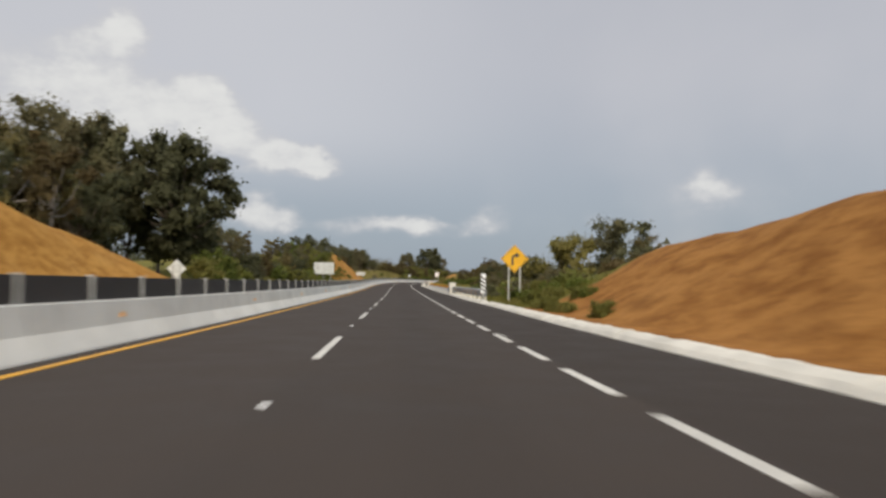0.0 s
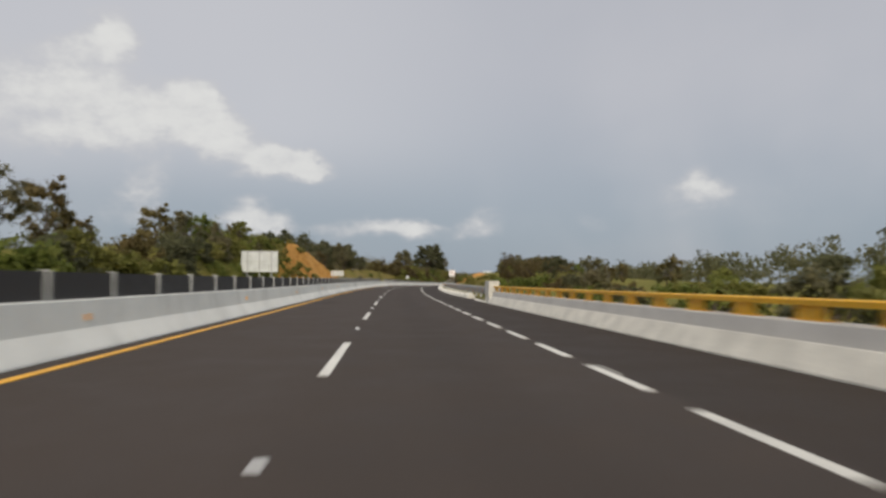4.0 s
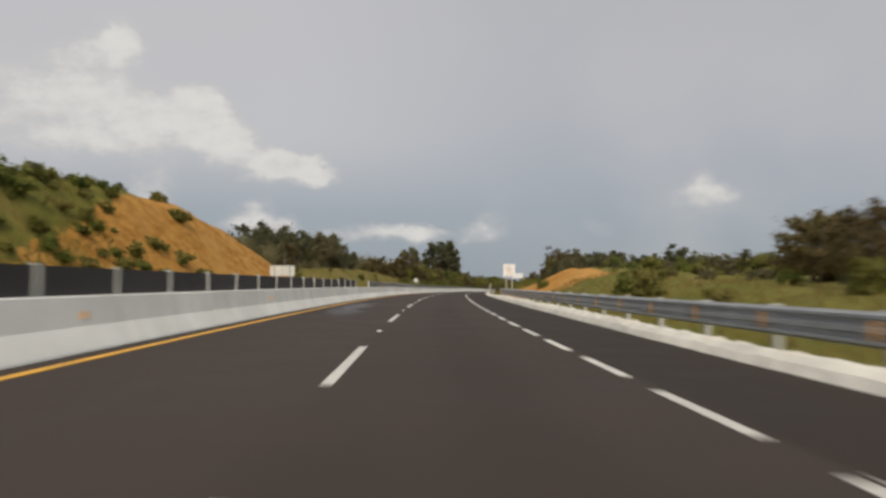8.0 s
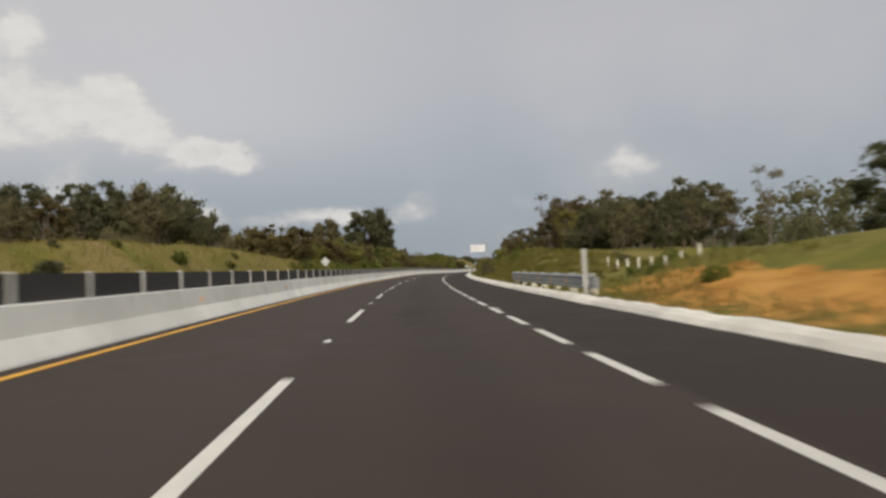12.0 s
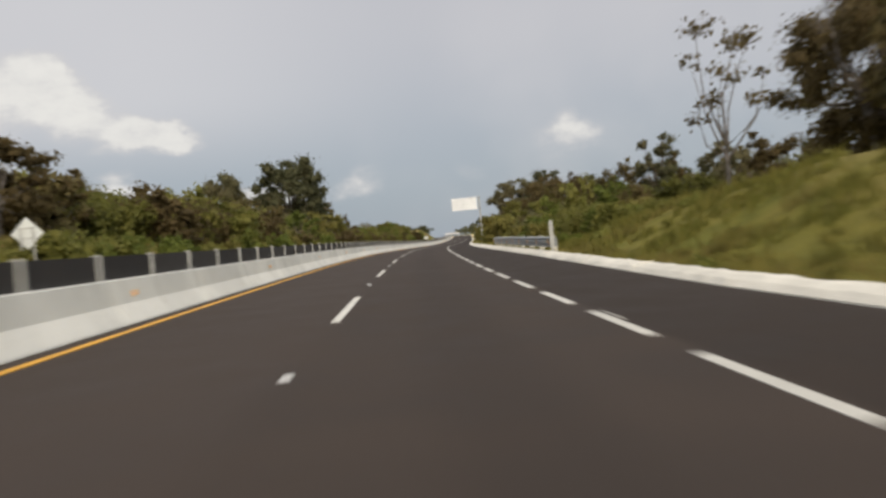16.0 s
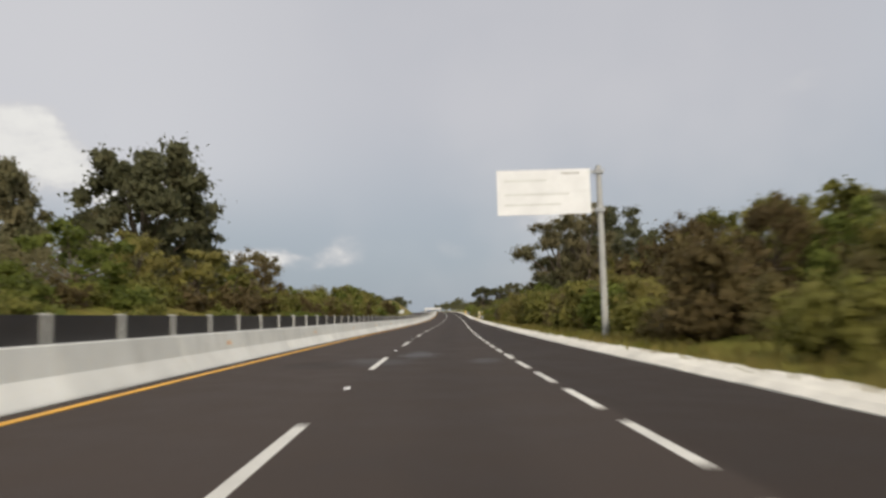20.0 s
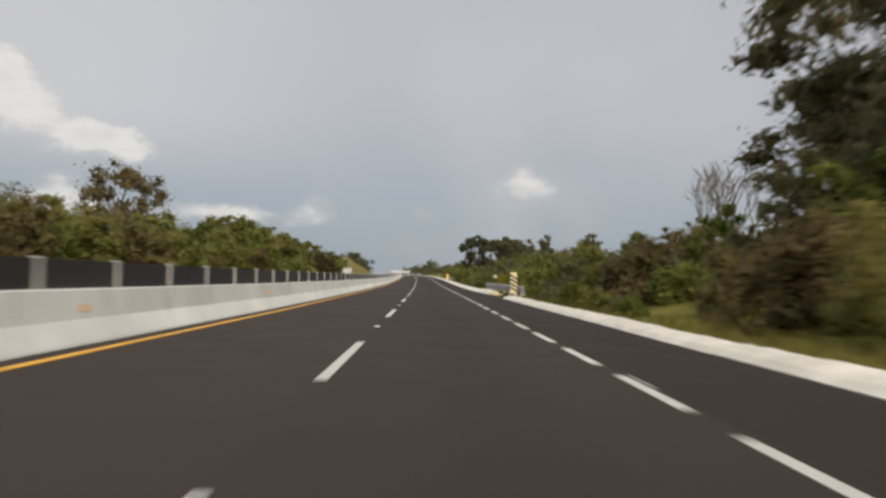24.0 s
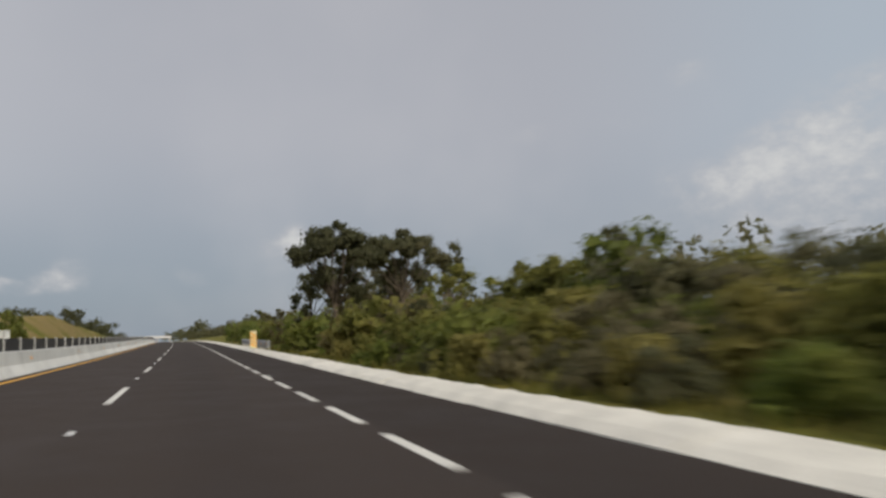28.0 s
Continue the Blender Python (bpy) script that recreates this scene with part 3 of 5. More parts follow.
def build_ground():
    ss = np.concatenate([[-3400, -1500, -700, -350, -200, -120, -80], np.arange(-60, 900, 2.0), np.arange(900, 1300, 10.0), [1350, 1450, 1600, 1900, 2400, 3300, 5800]])
    right = [5.19, 5.25, 5.8, 6.3, 6.8, 7.4, 8, 8.7, 9.4, 10.1, 10.8, 11.5, 12.2, 13, 13.8, 14.7, 16, 18, 20, 23, 26, 30, 35, 42, 50, 62, 80, 110, 160, 260, 500, 1100, 3200]
    left = [-18.59, -18.65, -19.3, -19.9, -20.6, -21.3, -22, -22.7, -23.4, -24.1, -24.8, -25.5, -26.4, -28, -30, -33, -37, -42, -48, -56, -66, -80, -110, -160, -260, -500, -1100, -3200]
    oo = np.array(left[::-1] + [-12, -6, 0] + right)
    g_s, g_o = np.meshgrid(ss, oo, indexing="ij")
    rise = ground_rise(g_s, g_o)
    verts = road_xyz(g_s, g_o, rise).reshape(-1, 3)
    k = len(oo)
    faces = [(i * k + j, i * k + j + 1, (i + 1) * k + j + 1, (i + 1) * k + j) for i in range(len(ss) - 1) for j in range(k - 1)]
    me = mesh_of("ground", verts, faces, GROUND, True)

    def span(x, a, b, soft=6.0):
        return np.clip((x - a) / soft, 0, 1) * np.clip((b - x) / soft, 0, 1)

    soil = np.zeros_like(g_s)
    soil = np.maximum(soil, span(g_s, -250, 63, 6) * span(g_o, 4.0, 16.5, 1.2))
    soil = np.maximum(soil, span(g_s, 256, 307, 6) * span(g_o, 6.3, 14.2, 1.2))
    soil = np.maximum(soil, span(g_s, 260, 296, 4) * span(g_o, 4.6, 9.0, 0.8))
    soil = np.maximum(soil, 0.5 * span(g_s, 290, 316, 4) * span(g_o, 5.0, 8.0, 0.8))
    soil = np.maximum(soil, 0.9 * span(g_s, 299, 323, 5) * span(g_o, 6.0, 10.2, 1.2))
    soil = np.maximum(soil, 0.6 * span(g_s, 318, 334, 8) * span(g_o, 6.5, 10, 2.0))
    soil = np.maximum(soil, span(g_s, -250, 104, 8) * span(-g_o, 19.2, 26.5, 1.2))
    soil = np.maximum(soil, span(g_s, 226, 312, 14) * span(-g_o, 19.2, 19.9 + np.interp(g_s, [226, 242, 256, 272, 312], [1.6, 3.0, 5.4, 7.4, 9.0]), 1.2))
    soil = np.maximum(soil, 0.55 * span(g_s, 445, 466, 5) * span(g_o, 8, 12, 1.5))
    rust = span(g_s, -250, 110, 8) * 0.8 * (g_o > 0)
    straw = span(g_s, 290, 470, 20) * span(-g_o, 19, 60, 4) * 0.8
    straw = np.maximum(straw, span(g_s, 780, 940, 20) * span(-g_o, 19, 40, 4) * 1.2)
    straw = np.maximum(straw, span(g_s, 325, 450, 15) * span(g_o, 8, 20, 4) * 0.45)
    for name, data in (("soil", soil), ("straw", straw), ("rust", rust)):
        me.attributes.new(name, "FLOAT", "POINT").data.foreach_set("value", data.ravel().astype(np.float32))
    tagged(new("ground", me), "grassy verges with bare ochre earth on the cut slopes", "ground", kind="structure")


build_ground()

# ---- road ----
road = tagged(new("road", sweep("road", [(-6.3, -0.004), (-3.6, 0), (-1.83, 0), (-1.2, 0), (-0.6, 0), (0, 0), (0.6, 0), (1.2, 0), (1.83, 0), (3.2, 0), (4.42, -0.004), (5.25, -0.03), (5.25, -0.3), (-6.3, -0.3)], -250, 1500, 2.0, ASPHALT)),
              "dark new asphalt carriageway with painted lane lines", "road", kind="structure")
tagged(new("road_opposite", sweep("road_opposite", [(-17.9, -0.02), (-6.75, -0.01), (-6.75, -0.3), (-17.9, -0.3)], -250, 1500, 4.0, ASPHALT)),
       "dark asphalt carriageway beyond the median barrier", "road", kind="structure")
DASH, DASH_AT = 14.444, 39.73
dash_mesh = straight("lane_dash", [(-0.075, -0.01), (0.075, -0.01), (0.07, 0.006), (-0.07, 0.006)], 5.2, WHITE_PAINT)
for i in range(-5, 76):
    end = DASH_AT + DASH * i
    piece("lane_dash", dash_mesh, road, "worn white lane dash" if i == 0 else "", along(end - 2.65, -1.83))
edge_mesh = straight("edge_dash", [(-0.075, -0.01), (0.075, -0.01), (0.07, 0.006), (-0.07, 0.006)], 2.55, WHITE_PAINT)
for i in range(0, 250):
    end = 1.75 + 3.8845 * (i - 4)
    piece("edge_dash", edge_mesh, road, "", along(end - 1.27, 1.83))
ghost_mesh = straight("ghost_stroke", [(-0.025, -0.01), (0.025, -0.01), (0.022, 0.005), (-0.022, 0.005)], 1.1, OLD_PAINT)
for k in range(3, 245, 7):
    piece("ghost_stroke", ghost_mesh, road, "" if k > 3 else "thin stray stroke of paint beside the dash", along(1.75 + 3.8845 * k - 0.5, 1.975))
piece("edge_line", sweep("edge_line", [(1.76, -0.01), (1.76, 0.006), (1.9, 0.006), (1.9, -0.01)], 965, 1500, 4.0, WHITE_PAINT), road)
piece("median_line", sweep("median_line", [(-5.60, -0.01), (-5.60, 0.006), (-5.42, 0.006), (-5.42, -0.01)], -250, 1500, 2.0, YELLOW_PAINT), road, "solid yellow line along the barrier")


def stud_mesh():
    bm = box(-0.06, 0.06, -0.05, 0.05, 0, 0.02)
    for v in bm.verts:
        if v.co.z > 0.01:
            v.co.x *= 0.75
            v.co.y *= 0.6
    me = bpy.data.meshes.new("road_stud")
    bm.to_mesh(me)
    bm.free()
    me.materials.append(SIGN_WHITE)
    return me


stud = stud_mesh()
for i in range(-3, 60):
    piece("road_stud", stud, road, "white reflective road stud" if i == -3 else "", along(DASH_AT + DASH * i + 4.4, -1.83, 0.002))

# ---- median barrier with its dark screen ----
POST, POST_AT, BAR = 2.8888, -0.38, 5.7776
median = thing("median_barrier", Matrix.Translation(place(300, -6.4)), "long grey concrete median barrier topped by dark screens on posts", "barrier", kind="structure")
base_inv = median.matrix_basis.inverted()


def bar_profile():
    near = [(0.43, 0.0), (0.43, 0.06), (0.25, 0.37), (0.17, 0.845), (0.15, 0.86)]
    return near + [(-x, z) for x, z in near[::-1]]


bar_mesh = straight("barrier_segment", bar_profile(), BAR - 0.012, CONCRETE)
toe_mesh = straight("toe_face", [(0.46, 0.0), (0.455, 0.03), (0.438, 0.066), (0.257, 0.378), (0.244, 0.378), (0.41, 0.0)], BAR - 0.03, TOE_WHITE)
post_mesh = straight("screen_post", [(-0.055, 0), (0.055, 0), (0.055, 0.5), (-0.055, 0.5)], 0.085, POST_GREY)
panel_mesh = straight("screen_panel", [(-0.02, 0.01), (0.02, 0.01), (0.02, 0.47), (-0.02, 0.47)], POST - 0.09, MESH_DARK)
GAP = (254.6, 261.2)
for i in range(-7, 175):
    s = POST_AT + BAR * i + BAR / 2
    m = base_inv @ along(s, -6.42)
    piece("barrier_segment", bar_mesh, median, "", m)
    piece("toe_face", toe_mesh, median, "" if i else "whitewashed toe of the barrier", m)
for i in range(-14, 286):
    s = POST_AT + POST * i
    if not GAP[0] < s < GAP[1]:
        piece("screen_post", post_mesh, median, "" if i else "grey screen post", base_inv @ along(s, -6.42, 0.858))
    if not GAP[0] - POST / 2 < s + POST / 2 < GAP[1] + 0.3:
        piece("screen_panel", panel_mesh, median, "" if i else "dark brown screen panel", base_inv @ along(s + POST / 2, -6.42, 0.858))
tail = sweep("far_barrier", [(-6.42 + x, z) for x, z in bar_profile()], POST_AT + BAR * 175, 1400, 6.0, CONCRETE)
piece("far_barrier", tail, median, "", base_inv)
piece("far_screen", sweep("far_screen", [(-6.45, 0.86), (-6.39, 0.86), (-6.39, 1.33), (-6.45, 1.33)], POST_AT + POST * 286, 1400, 6.0, MESH_DARK), median, "", base_inv)
glint = straight("barrier_reflector", [(0, -0.05), (0.035, -0.05), (0.02, 0.06), (0, 0.06)], 0.16, AMBER)
for i in range(-3, 60):
    piece("barrier_reflector", glint, median, "" if i else "amber reflector on the barrier face", base_inv @ along(38.3 + DASH * i, -6.200, 0.56))

# ---- kerb ----
kerb = thing("kerb", Matrix.Translation(place(300, 4.6)), "whitewashed rough concrete kerb along the shoulder", "kerb", kind="structure")
kerb_inv = kerb.matrix_basis.inverted()


def kerb_mesh(seed):
    rng = random.Random(seed)
    bm = bmesh.new()
    rows = []
    n = 7
    for k in range(n):
        y = -1.49 + 2.98 * k / (n - 1)
        j = [rng.uniform(-1, 1) for _ in range(8)]
        prof = [(-0.02, -0.12), (0.0 + 0.012 * j[0], 0.01), (0.13 + 0.02 * j[1], 0.105 + 0.015 * j[2]), (0.34, 0.17 + 0.015 * j[3]), (0.60 + 0.05 * j[4], 0.185 + 0.02 * j[5]), (0.80 + 0.10 * j[6], 0.10 + 0.03 * j[7]), (0.95, -0.12)]
        rows.append([bm.verts.new((x, y, z)) for x, z in prof])
    for a, b in zip(rows, rows[1:]):
        for k in range(len(a) - 1):
            bm.faces.new((a[k], b[k], b[k + 1], a[k + 1]))
    bm.faces.new(rows[0])
    bm.faces.new(rows[-1][::-1])
    bmesh.ops.recalc_face_normals(bm, faces=bm.faces)
    me = bpy.data.meshes.new("kerb_stone")
    bm.to_mesh(me)
    bm.free()
    me.materials.append(WHITEWASH)
    return me


# the kerb's face wanders a little, and its whitewashed top widens into an apron further on
KERB_S = [0, 45, 62, 75, 98, 160, 167, 180, 208, 232, 300, 370, 388, 396, 420, 445, 465, 492, 560, 585, 636, 652, 680, 720, 870]
KERB_O = [4.25, 4.3, 4.5, 4.35, 4.45, 4.4, 4.36, 4.1, 4.15, 4.38, 4.5, 4.62, 4.72, 4.55, 4.92, 4.75, 4.65, 4.92, 4.65, 4.3, 4.25, 4.02, 4.0, 4.2, 4.4]
APRON_S, APRON = [0, 55, 66, 98, 160, 300, 380, 430, 465, 500, 560, 636, 656, 720, 860], [0.75, 0.75, 0.58, 0.55, 0.75, 0.72, 0.8, 1.0, 1.2, 1.3, 1.15, 1.12, 1.38, 1.4, 1.0]
kerb_kinds = [kerb_mesh(k) for k in range(8)]
stained_kerb = kerb_kinds[3].copy()
stained_kerb.materials[0] = STAINED_WHITEWASH
rng = random.Random(5)
for i in range(-8, 290):
    s = 3.0 * i + 1.5
    if 99 < s < 157 or 162 < s < 164 or 623 < s < 633:
        continue
    # higher along the long guard rail, a thin strip by the bridge, broken pieces by the last rail
    high = float(np.interp(s, [165, 166, 178, 190, 212, 234, 264, 284, 628, 631, 634, 646, 650], [1.0, 1.75, 1.6, 1.3, 1.35, 1.75, 1.75, 1.0, 1.0, 0.9, 1.5, 1.5, 1.0]))
    slim = 0.4 if 156 < s < 166 else 1.0
    low = 0.35 if 156 < s < 166 else 1.0
    line = np.interp([s - 1.5, s + 1.5], KERB_S, KERB_O)
    skew = -math.degrees(math.atan2(line[1] - line[0], 3.0))
    broad = float(np.interp(s, APRON_S, APRON))
    m = along(s, float(line.mean()) + rng.uniform(-0.015, 0.015)) @ pose(0, 0, rng.uniform(-0.012, 0.012), rz=skew + rng.uniform(-0.25, 0.25)) @ Matrix.Diagonal((slim * broad, 1.0, high * low, 1.0))
    if s == 166.5:
        m = m @ pose(0, 0.85, 0) @ Matrix.Diagonal((1.0, 0.42, 1.0, 1.0))
    if s in (562.5, 565.5):
        # a short gap between two worn ends
        m = m @ pose(0, -0.4 if s < 564 else 0.7, -0.03) @ Matrix.Diagonal((1.0, 0.73 if s < 564 else 0.52, 0.9, 1.0))
    if 630 < s < 636:
        m = m @ pose(0.25, 0, -0.05, 3, -6, 4) @ Matrix.Diagonal((0.8, 1.0, 0.65, 1.0))
        piece("kerb_stone", stained_kerb, kerb, "tilted kerb stone stained with yellow earth", kerb_inv @ m)
        continue
    piece("kerb_stone", kerb_kinds[rng.randrange(8)], kerb, "", kerb_inv @ m)
piece("far_kerb", sweep("far_kerb", [(4.4, -0.1), (4.45, 0.16), (5.1, 0.2), (5.4, -0.1)], 870, 1500, 5.0, WHITEWASH), kerb, "", kerb_inv)

# ---- bridge parapet ----
bridge = thing("bridge_parapet", Matrix.Translation(place(128, 4.8)), "white concrete bridge parapet with a yellow steel rail", "parapet")
bridge_inv = bridge.matrix_basis.inverted()
piece("parapet_wall", sweep("parapet_wall", [(4.42, -0.4), (4.42, 0.02), (4.625, 0.36), (4.635, 0.38), (4.68, 0.64), (4.70, 0.66), (4.98, 0.66), (5.0, 0.64), (5.0, -0.4)], 100.6, 154.4, 2.0, PALE_CONCRETE), bridge, "pale concrete parapet wall", bridge_inv)
piece("parapet_toe", sweep("parapet_toe", [(4.385, 0.0), (4.39, 0.03), (4.605, 0.378), (4.625, 0.385), (4.63, 0.37), (4.45, 0.0)], 100.65, 154.35, 2.0, WHITEWASH), bridge, "whitewashed toe", bridge_inv)
piece("top_rail", sweep("top_rail", [(4.72, 0.87), (4.72, 0.95), (4.74, 0.97), (4.90, 0.97), (4.92, 0.95), (4.92, 0.87)], 100.6, 154.4, 2.0, RAIL_YELLOW), bridge, "yellow painted steel top rail", bridge_inv)


def rail_foot():
    bm = box(-0.08, 0.08, -0.42, 0.42, 0, 0.03)
    box(-0.06, -0.02, -0.34, 0.34, 0.03, 0.22, bm=bm)
    box(-0.02, 0.07, -0.03, 0.03, 0.03, 0.22, bm=bm)
    return bm


foot = part("rail_bracket", rail_foot(), RAIL_YELLOW, bridge, "", bridge_inv @ along(101.6, 4.82, 0.655))
for i in range(1, 27):
    piece("rail_bracket", foot.data, bridge, "", bridge_inv @ along(101.6 + 2.0 * i, 4.82, 0.655))
for s in (99.65, 155.6):
    end = thing("bridge_pilaster", along(s, 4.8), "white concrete end block of the bridge parapet", "pilaster", "bridge end blocks")
    part("block", box(-0.31, 0.29, -0.92, 0.92, 0.02, 1.25, 0.03), WHITEWASH, end)
    part("foot", box(-0.36, 0.33, -0.98, 0.98, -0.4, 0.02, 0.02), WHITEWASH, end)


# ---- guard rails ----
def beam_profile():
    w = [(0.0, 0.0), (-0.03, 0.025), (-0.08, 0.05), (-0.08, 0.095), (-0.01, 0.13), (-0.01, 0.17), (-0.08, 0.205), (-0.08, 0.295), (-0.01, 0.33), (-0.01, 0.37), (-0.08, 0.405), (-0.08, 0.45), (-0.03, 0.475), (0.0, 0.50)]
    return w + [(x + 0.01, z) for x, z in w[::-1]]


def guard_rail(s0, s1, o, top, label, footed=True):
    rail = thing("guard_rail", Matrix.Translation(place((s0 + s1) / 2, o)), label, "guard rail", "roadside guard rails")
    inv = rail.matrix_basis.inverted()
    low = top - 0.50
    piece("beam", sweep("beam", [(o + x, low + z) for x, z in beam_profile()], s0, s1, 2.0, STEEL), rail, "corrugated galvanised beam", inv)
    n = max(2, int(round((s1 - s0 - 1.2) / 3.4)) + 1)
    first = None
    for i in range(n):
        s = s0 + 0.6 + (s1 - s0 - 1.2) * i / (n - 1)
        m = inv @ along(s, o + 0.17)
        if first is None:
            first = part("rail_post", box(-0.05, 0.08, -0.06, 0.06, -0.6, top + 0.03, 0.008), POLE_GREY, rail, "grey steel post", m)
            block = part("spacer_block", box(-0.16, -0.05, -0.06, 0.06, low + 0.02, top + 0.015, 0.008), POLE_GREY, rail, "", m)
            base = footed and part("post_base", box(-0.12, 0.13, -0.12, 0.12, -0.3, 0.33, 0.02), WHITEWASH, rail, "white concrete post base", m)
            lamp = part("reflector", box(-0.275, -0.255, -0.04, 0.04, low + 0.10, low + 0.38, 0.004), AMBER, rail, "orange reflector strip", m)
        else:
            for ob in filter(None, (first, block, base, lamp)):
                piece(ob.name.split(".")[0], ob.data, rail, "", m)
    for end, way in ((s0, -1), (s1, 1)):
        nose = bmesh.new()
        aside = (place(end, o + 1) - place(end, o)) * 0.012
        pts = [place(end + way * d, o + q, low + z) for d, q, z in ((0, -0.04, 0.02), (0.22, -0.02, 0.03), (0.30, 0.12, 0.05), (0.18, 0.2, 0.06))]
        tops = [place(end + way * d, o + q, low + z) for d, q, z in ((0, -0.04, 0.48), (0.22, -0.02, 0.47), (0.30, 0.12, 0.44), (0.18, 0.2, 0.42))]
        a, b = [nose.verts.new(inv @ p) for p in pts], [nose.verts.new(inv @ p) for p in tops]
        back, top_back = [nose.verts.new(inv @ (p + aside)) for p in pts], [nose.verts.new(inv @ (p + aside)) for p in tops]
        for k in range(3):
            nose.faces.new((a[k], a[k + 1], b[k + 1], b[k]))
            nose.faces.new((back[k], top_back[k], top_back[k + 1], back[k + 1]))
            nose.faces.new((b[k], b[k + 1], top_back[k + 1], top_back[k]))
            nose.faces.new((a[k], back[k], back[k + 1], a[k + 1]))
        part("end_terminal", nose, STEEL, rail, "rounded steel end terminal")
    return rail


before_bridge = guard_rail(73.0, 98.2, 5.05, 0.84, "galvanised steel guard rail on posts before the bridge")
_end, _shoe = place(97.9, 5.05), place(99.75, 4.40)
part("end_shoe", box(-0.035, 0.0, 0.0, (_shoe - _end).length, 0.36, 0.82, 0.012), STEEL, before_bridge, "steel shoe bolted to the end block",
     before_bridge.matrix_basis.inverted() @ Matrix.Translation(_end) @ Euler((0, 0, math.atan2(_end.x - _shoe.x, _shoe.y - _end.y))).to_matrix().to_4x4())
guard_rail(157.2, 278.6, 5.35, 0.86, "long galvanised steel guard rail with orange reflectors behind the kerb", False)
stub = None
for k in range(7):
    m = along(165.75 + 3.55 * k, float(np.interp(165.75 + 3.55 * k, KERB_S, KERB_O)) + 0.14)
    if stub is None:
        stub = thing("kerb_stub", m, "slim white concrete stub set into the kerb below the guard rail", "post", "stubs along the guard rail")
        part("shaft", box(-0.055, 0.055, -0.055, 0.055, -0.3, 0.44, 0.012), WHITEWASH, stub)
        part("cap", box(-0.05, 0.05, -0.05, 0.05, 0.44, 0.47, 0.01), CONCRETE, stub)
    else:
        copy_thing(stub, m)
guard_rail(316.0, 336.5, 5.55, 0.76, "short galvanised steel guard rail beside the grassy verge")
guard_rail(417.8, 447.4, 5.60, 0.80, "galvanised steel guard rail with orange reflectors below the bushes")
guard_rail(623.6, 650.3, 5.40, 0.80, "galvanised steel guard rail in front of dense shrubs")
guard_rail(727.0, 752.0, 5.35, 0.80, "distant galvanised steel guard rail")


# ---- signs ----
def chevron_marker(s, o, h, width, label, dark, sheet):
    mark = thing("hazard_marker", upright(s, o), label, "marker")
    low = h - 1.28
    part("marker_post", box(-0.04, 0.04, 0.005, 0.05, -0.4, h - 0.1, 0.006), POLE_GREY, mark, "grey steel post")
    face = part("marker_panel", plate([(-width / 2, low), (width / 2, low), (width / 2, h), (-width / 2, h)], 0.004), sheet, mark, "pale panel")
    step, slant = 0.25, width * 0.62
    for k in range(4):
        z = low + 0.04 + k * step
        bm = plate([(-width / 2, z + slant), (width / 2, z), (width / 2, z + 0.13), (-width / 2, z + slant + 0.13)], 0.003)
        stripe = part("marker_stripe", bm, dark, face, "" if k else "dark slanting stripe")
        stripe.matrix_basis = pose(0, -0.004, 0)
    return mark


chevron_marker(72.3, 4.98, 1.88, 0.34, "hazard marker with black and white slanting stripes", SIGN_BLACK, SIGN_WHITE)
chevron_marker(622.8, 4.82, 1.68, 0.42, "hazard marker with dark and cream slanting stripes at the guard rail", SIGN_BLACK, CREAM)


def grey_marker(s, o, h, label):
    mark = thing("rail_end_post", upright(s, o), label, "marker")
    part("post", box(-0.05, 0.05, 0.0, 0.06, -0.4, h - 0.25, 0.008), POLE_GREY, mark)
    part("panel", box(-0.085, 0.085, -0.012, -0.002, h - 1.2, h, 0.004), POLE_GREY, mark, "plain grey panel")
    return mark


grey_marker(315.4, 5.2, 1.60, "pale grey marker panel at the end of the guard rail")
grey_marker(417.2, 5.5, 1.52, "pale grey marker panel on a post by the grass")


def curve_sign():
    sign = thing("curve_sign", upright(70.8, 6.80), "yellow diamond warning sign with a black bent arrow on two posts", "traffic sign")
    c, r = 2.83, 0.90
    rim = plate([(0, c - r), (r, c), (0, c + r), (-r, c)], 0.006)
    face = part("panel", rim, SIGN_YELLOW, sign, "yellow diamond panel")
    q = r - 0.07
    for a, b in (((0, c - q), (q, c)), ((q, c), (0, c + q)), ((0, c + q), (-q, c)), ((-q, c), (0, c - q))):
        d = Vector((b[0] - a[0], b[1] - a[1])).normalized()
        nx, nz = -d.y * 0.022, d.x * 0.022
        part("border_line", plate([(a[0], a[1]), (b[0], b[1]), (b[0] + nx, b[1] + nz), (a[0] + nx, a[1] + nz)], 0.003), SIGN_BLACK, face).matrix_basis = pose(0, -0.004, 0)
    arrow = [(-0.20, c - 0.42), (-0.07, c - 0.42), (-0.07, c + 0.03), (0.02, c + 0.14), (0.10, c + 0.16), (0.10, c + 0.04), (0.34, c + 0.23), (0.10, c + 0.42), (0.10, c + 0.30), (-0.05, c + 0.28), (-0.20, c + 0.10)]
    part("arrow", plate(arrow, 0.003), SIGN_BLACK, face, "black bent arrow").matrix_basis = pose(0, -0.004, 0)
    for x in (-0.36, 0.36):
        part("sign_post", box(x - 0.05, x + 0.05, 0.008, 0.06, -0.8, c + 0.40, 0.006), POLE_GREY, sign)
    for z in (c - 0.25, c + 0.25):
        part("brace", box(-0.5, 0.5, 0.007, 0.03, z - 0.02, z + 0.02), POLE_GREY, sign)


curve_sign()


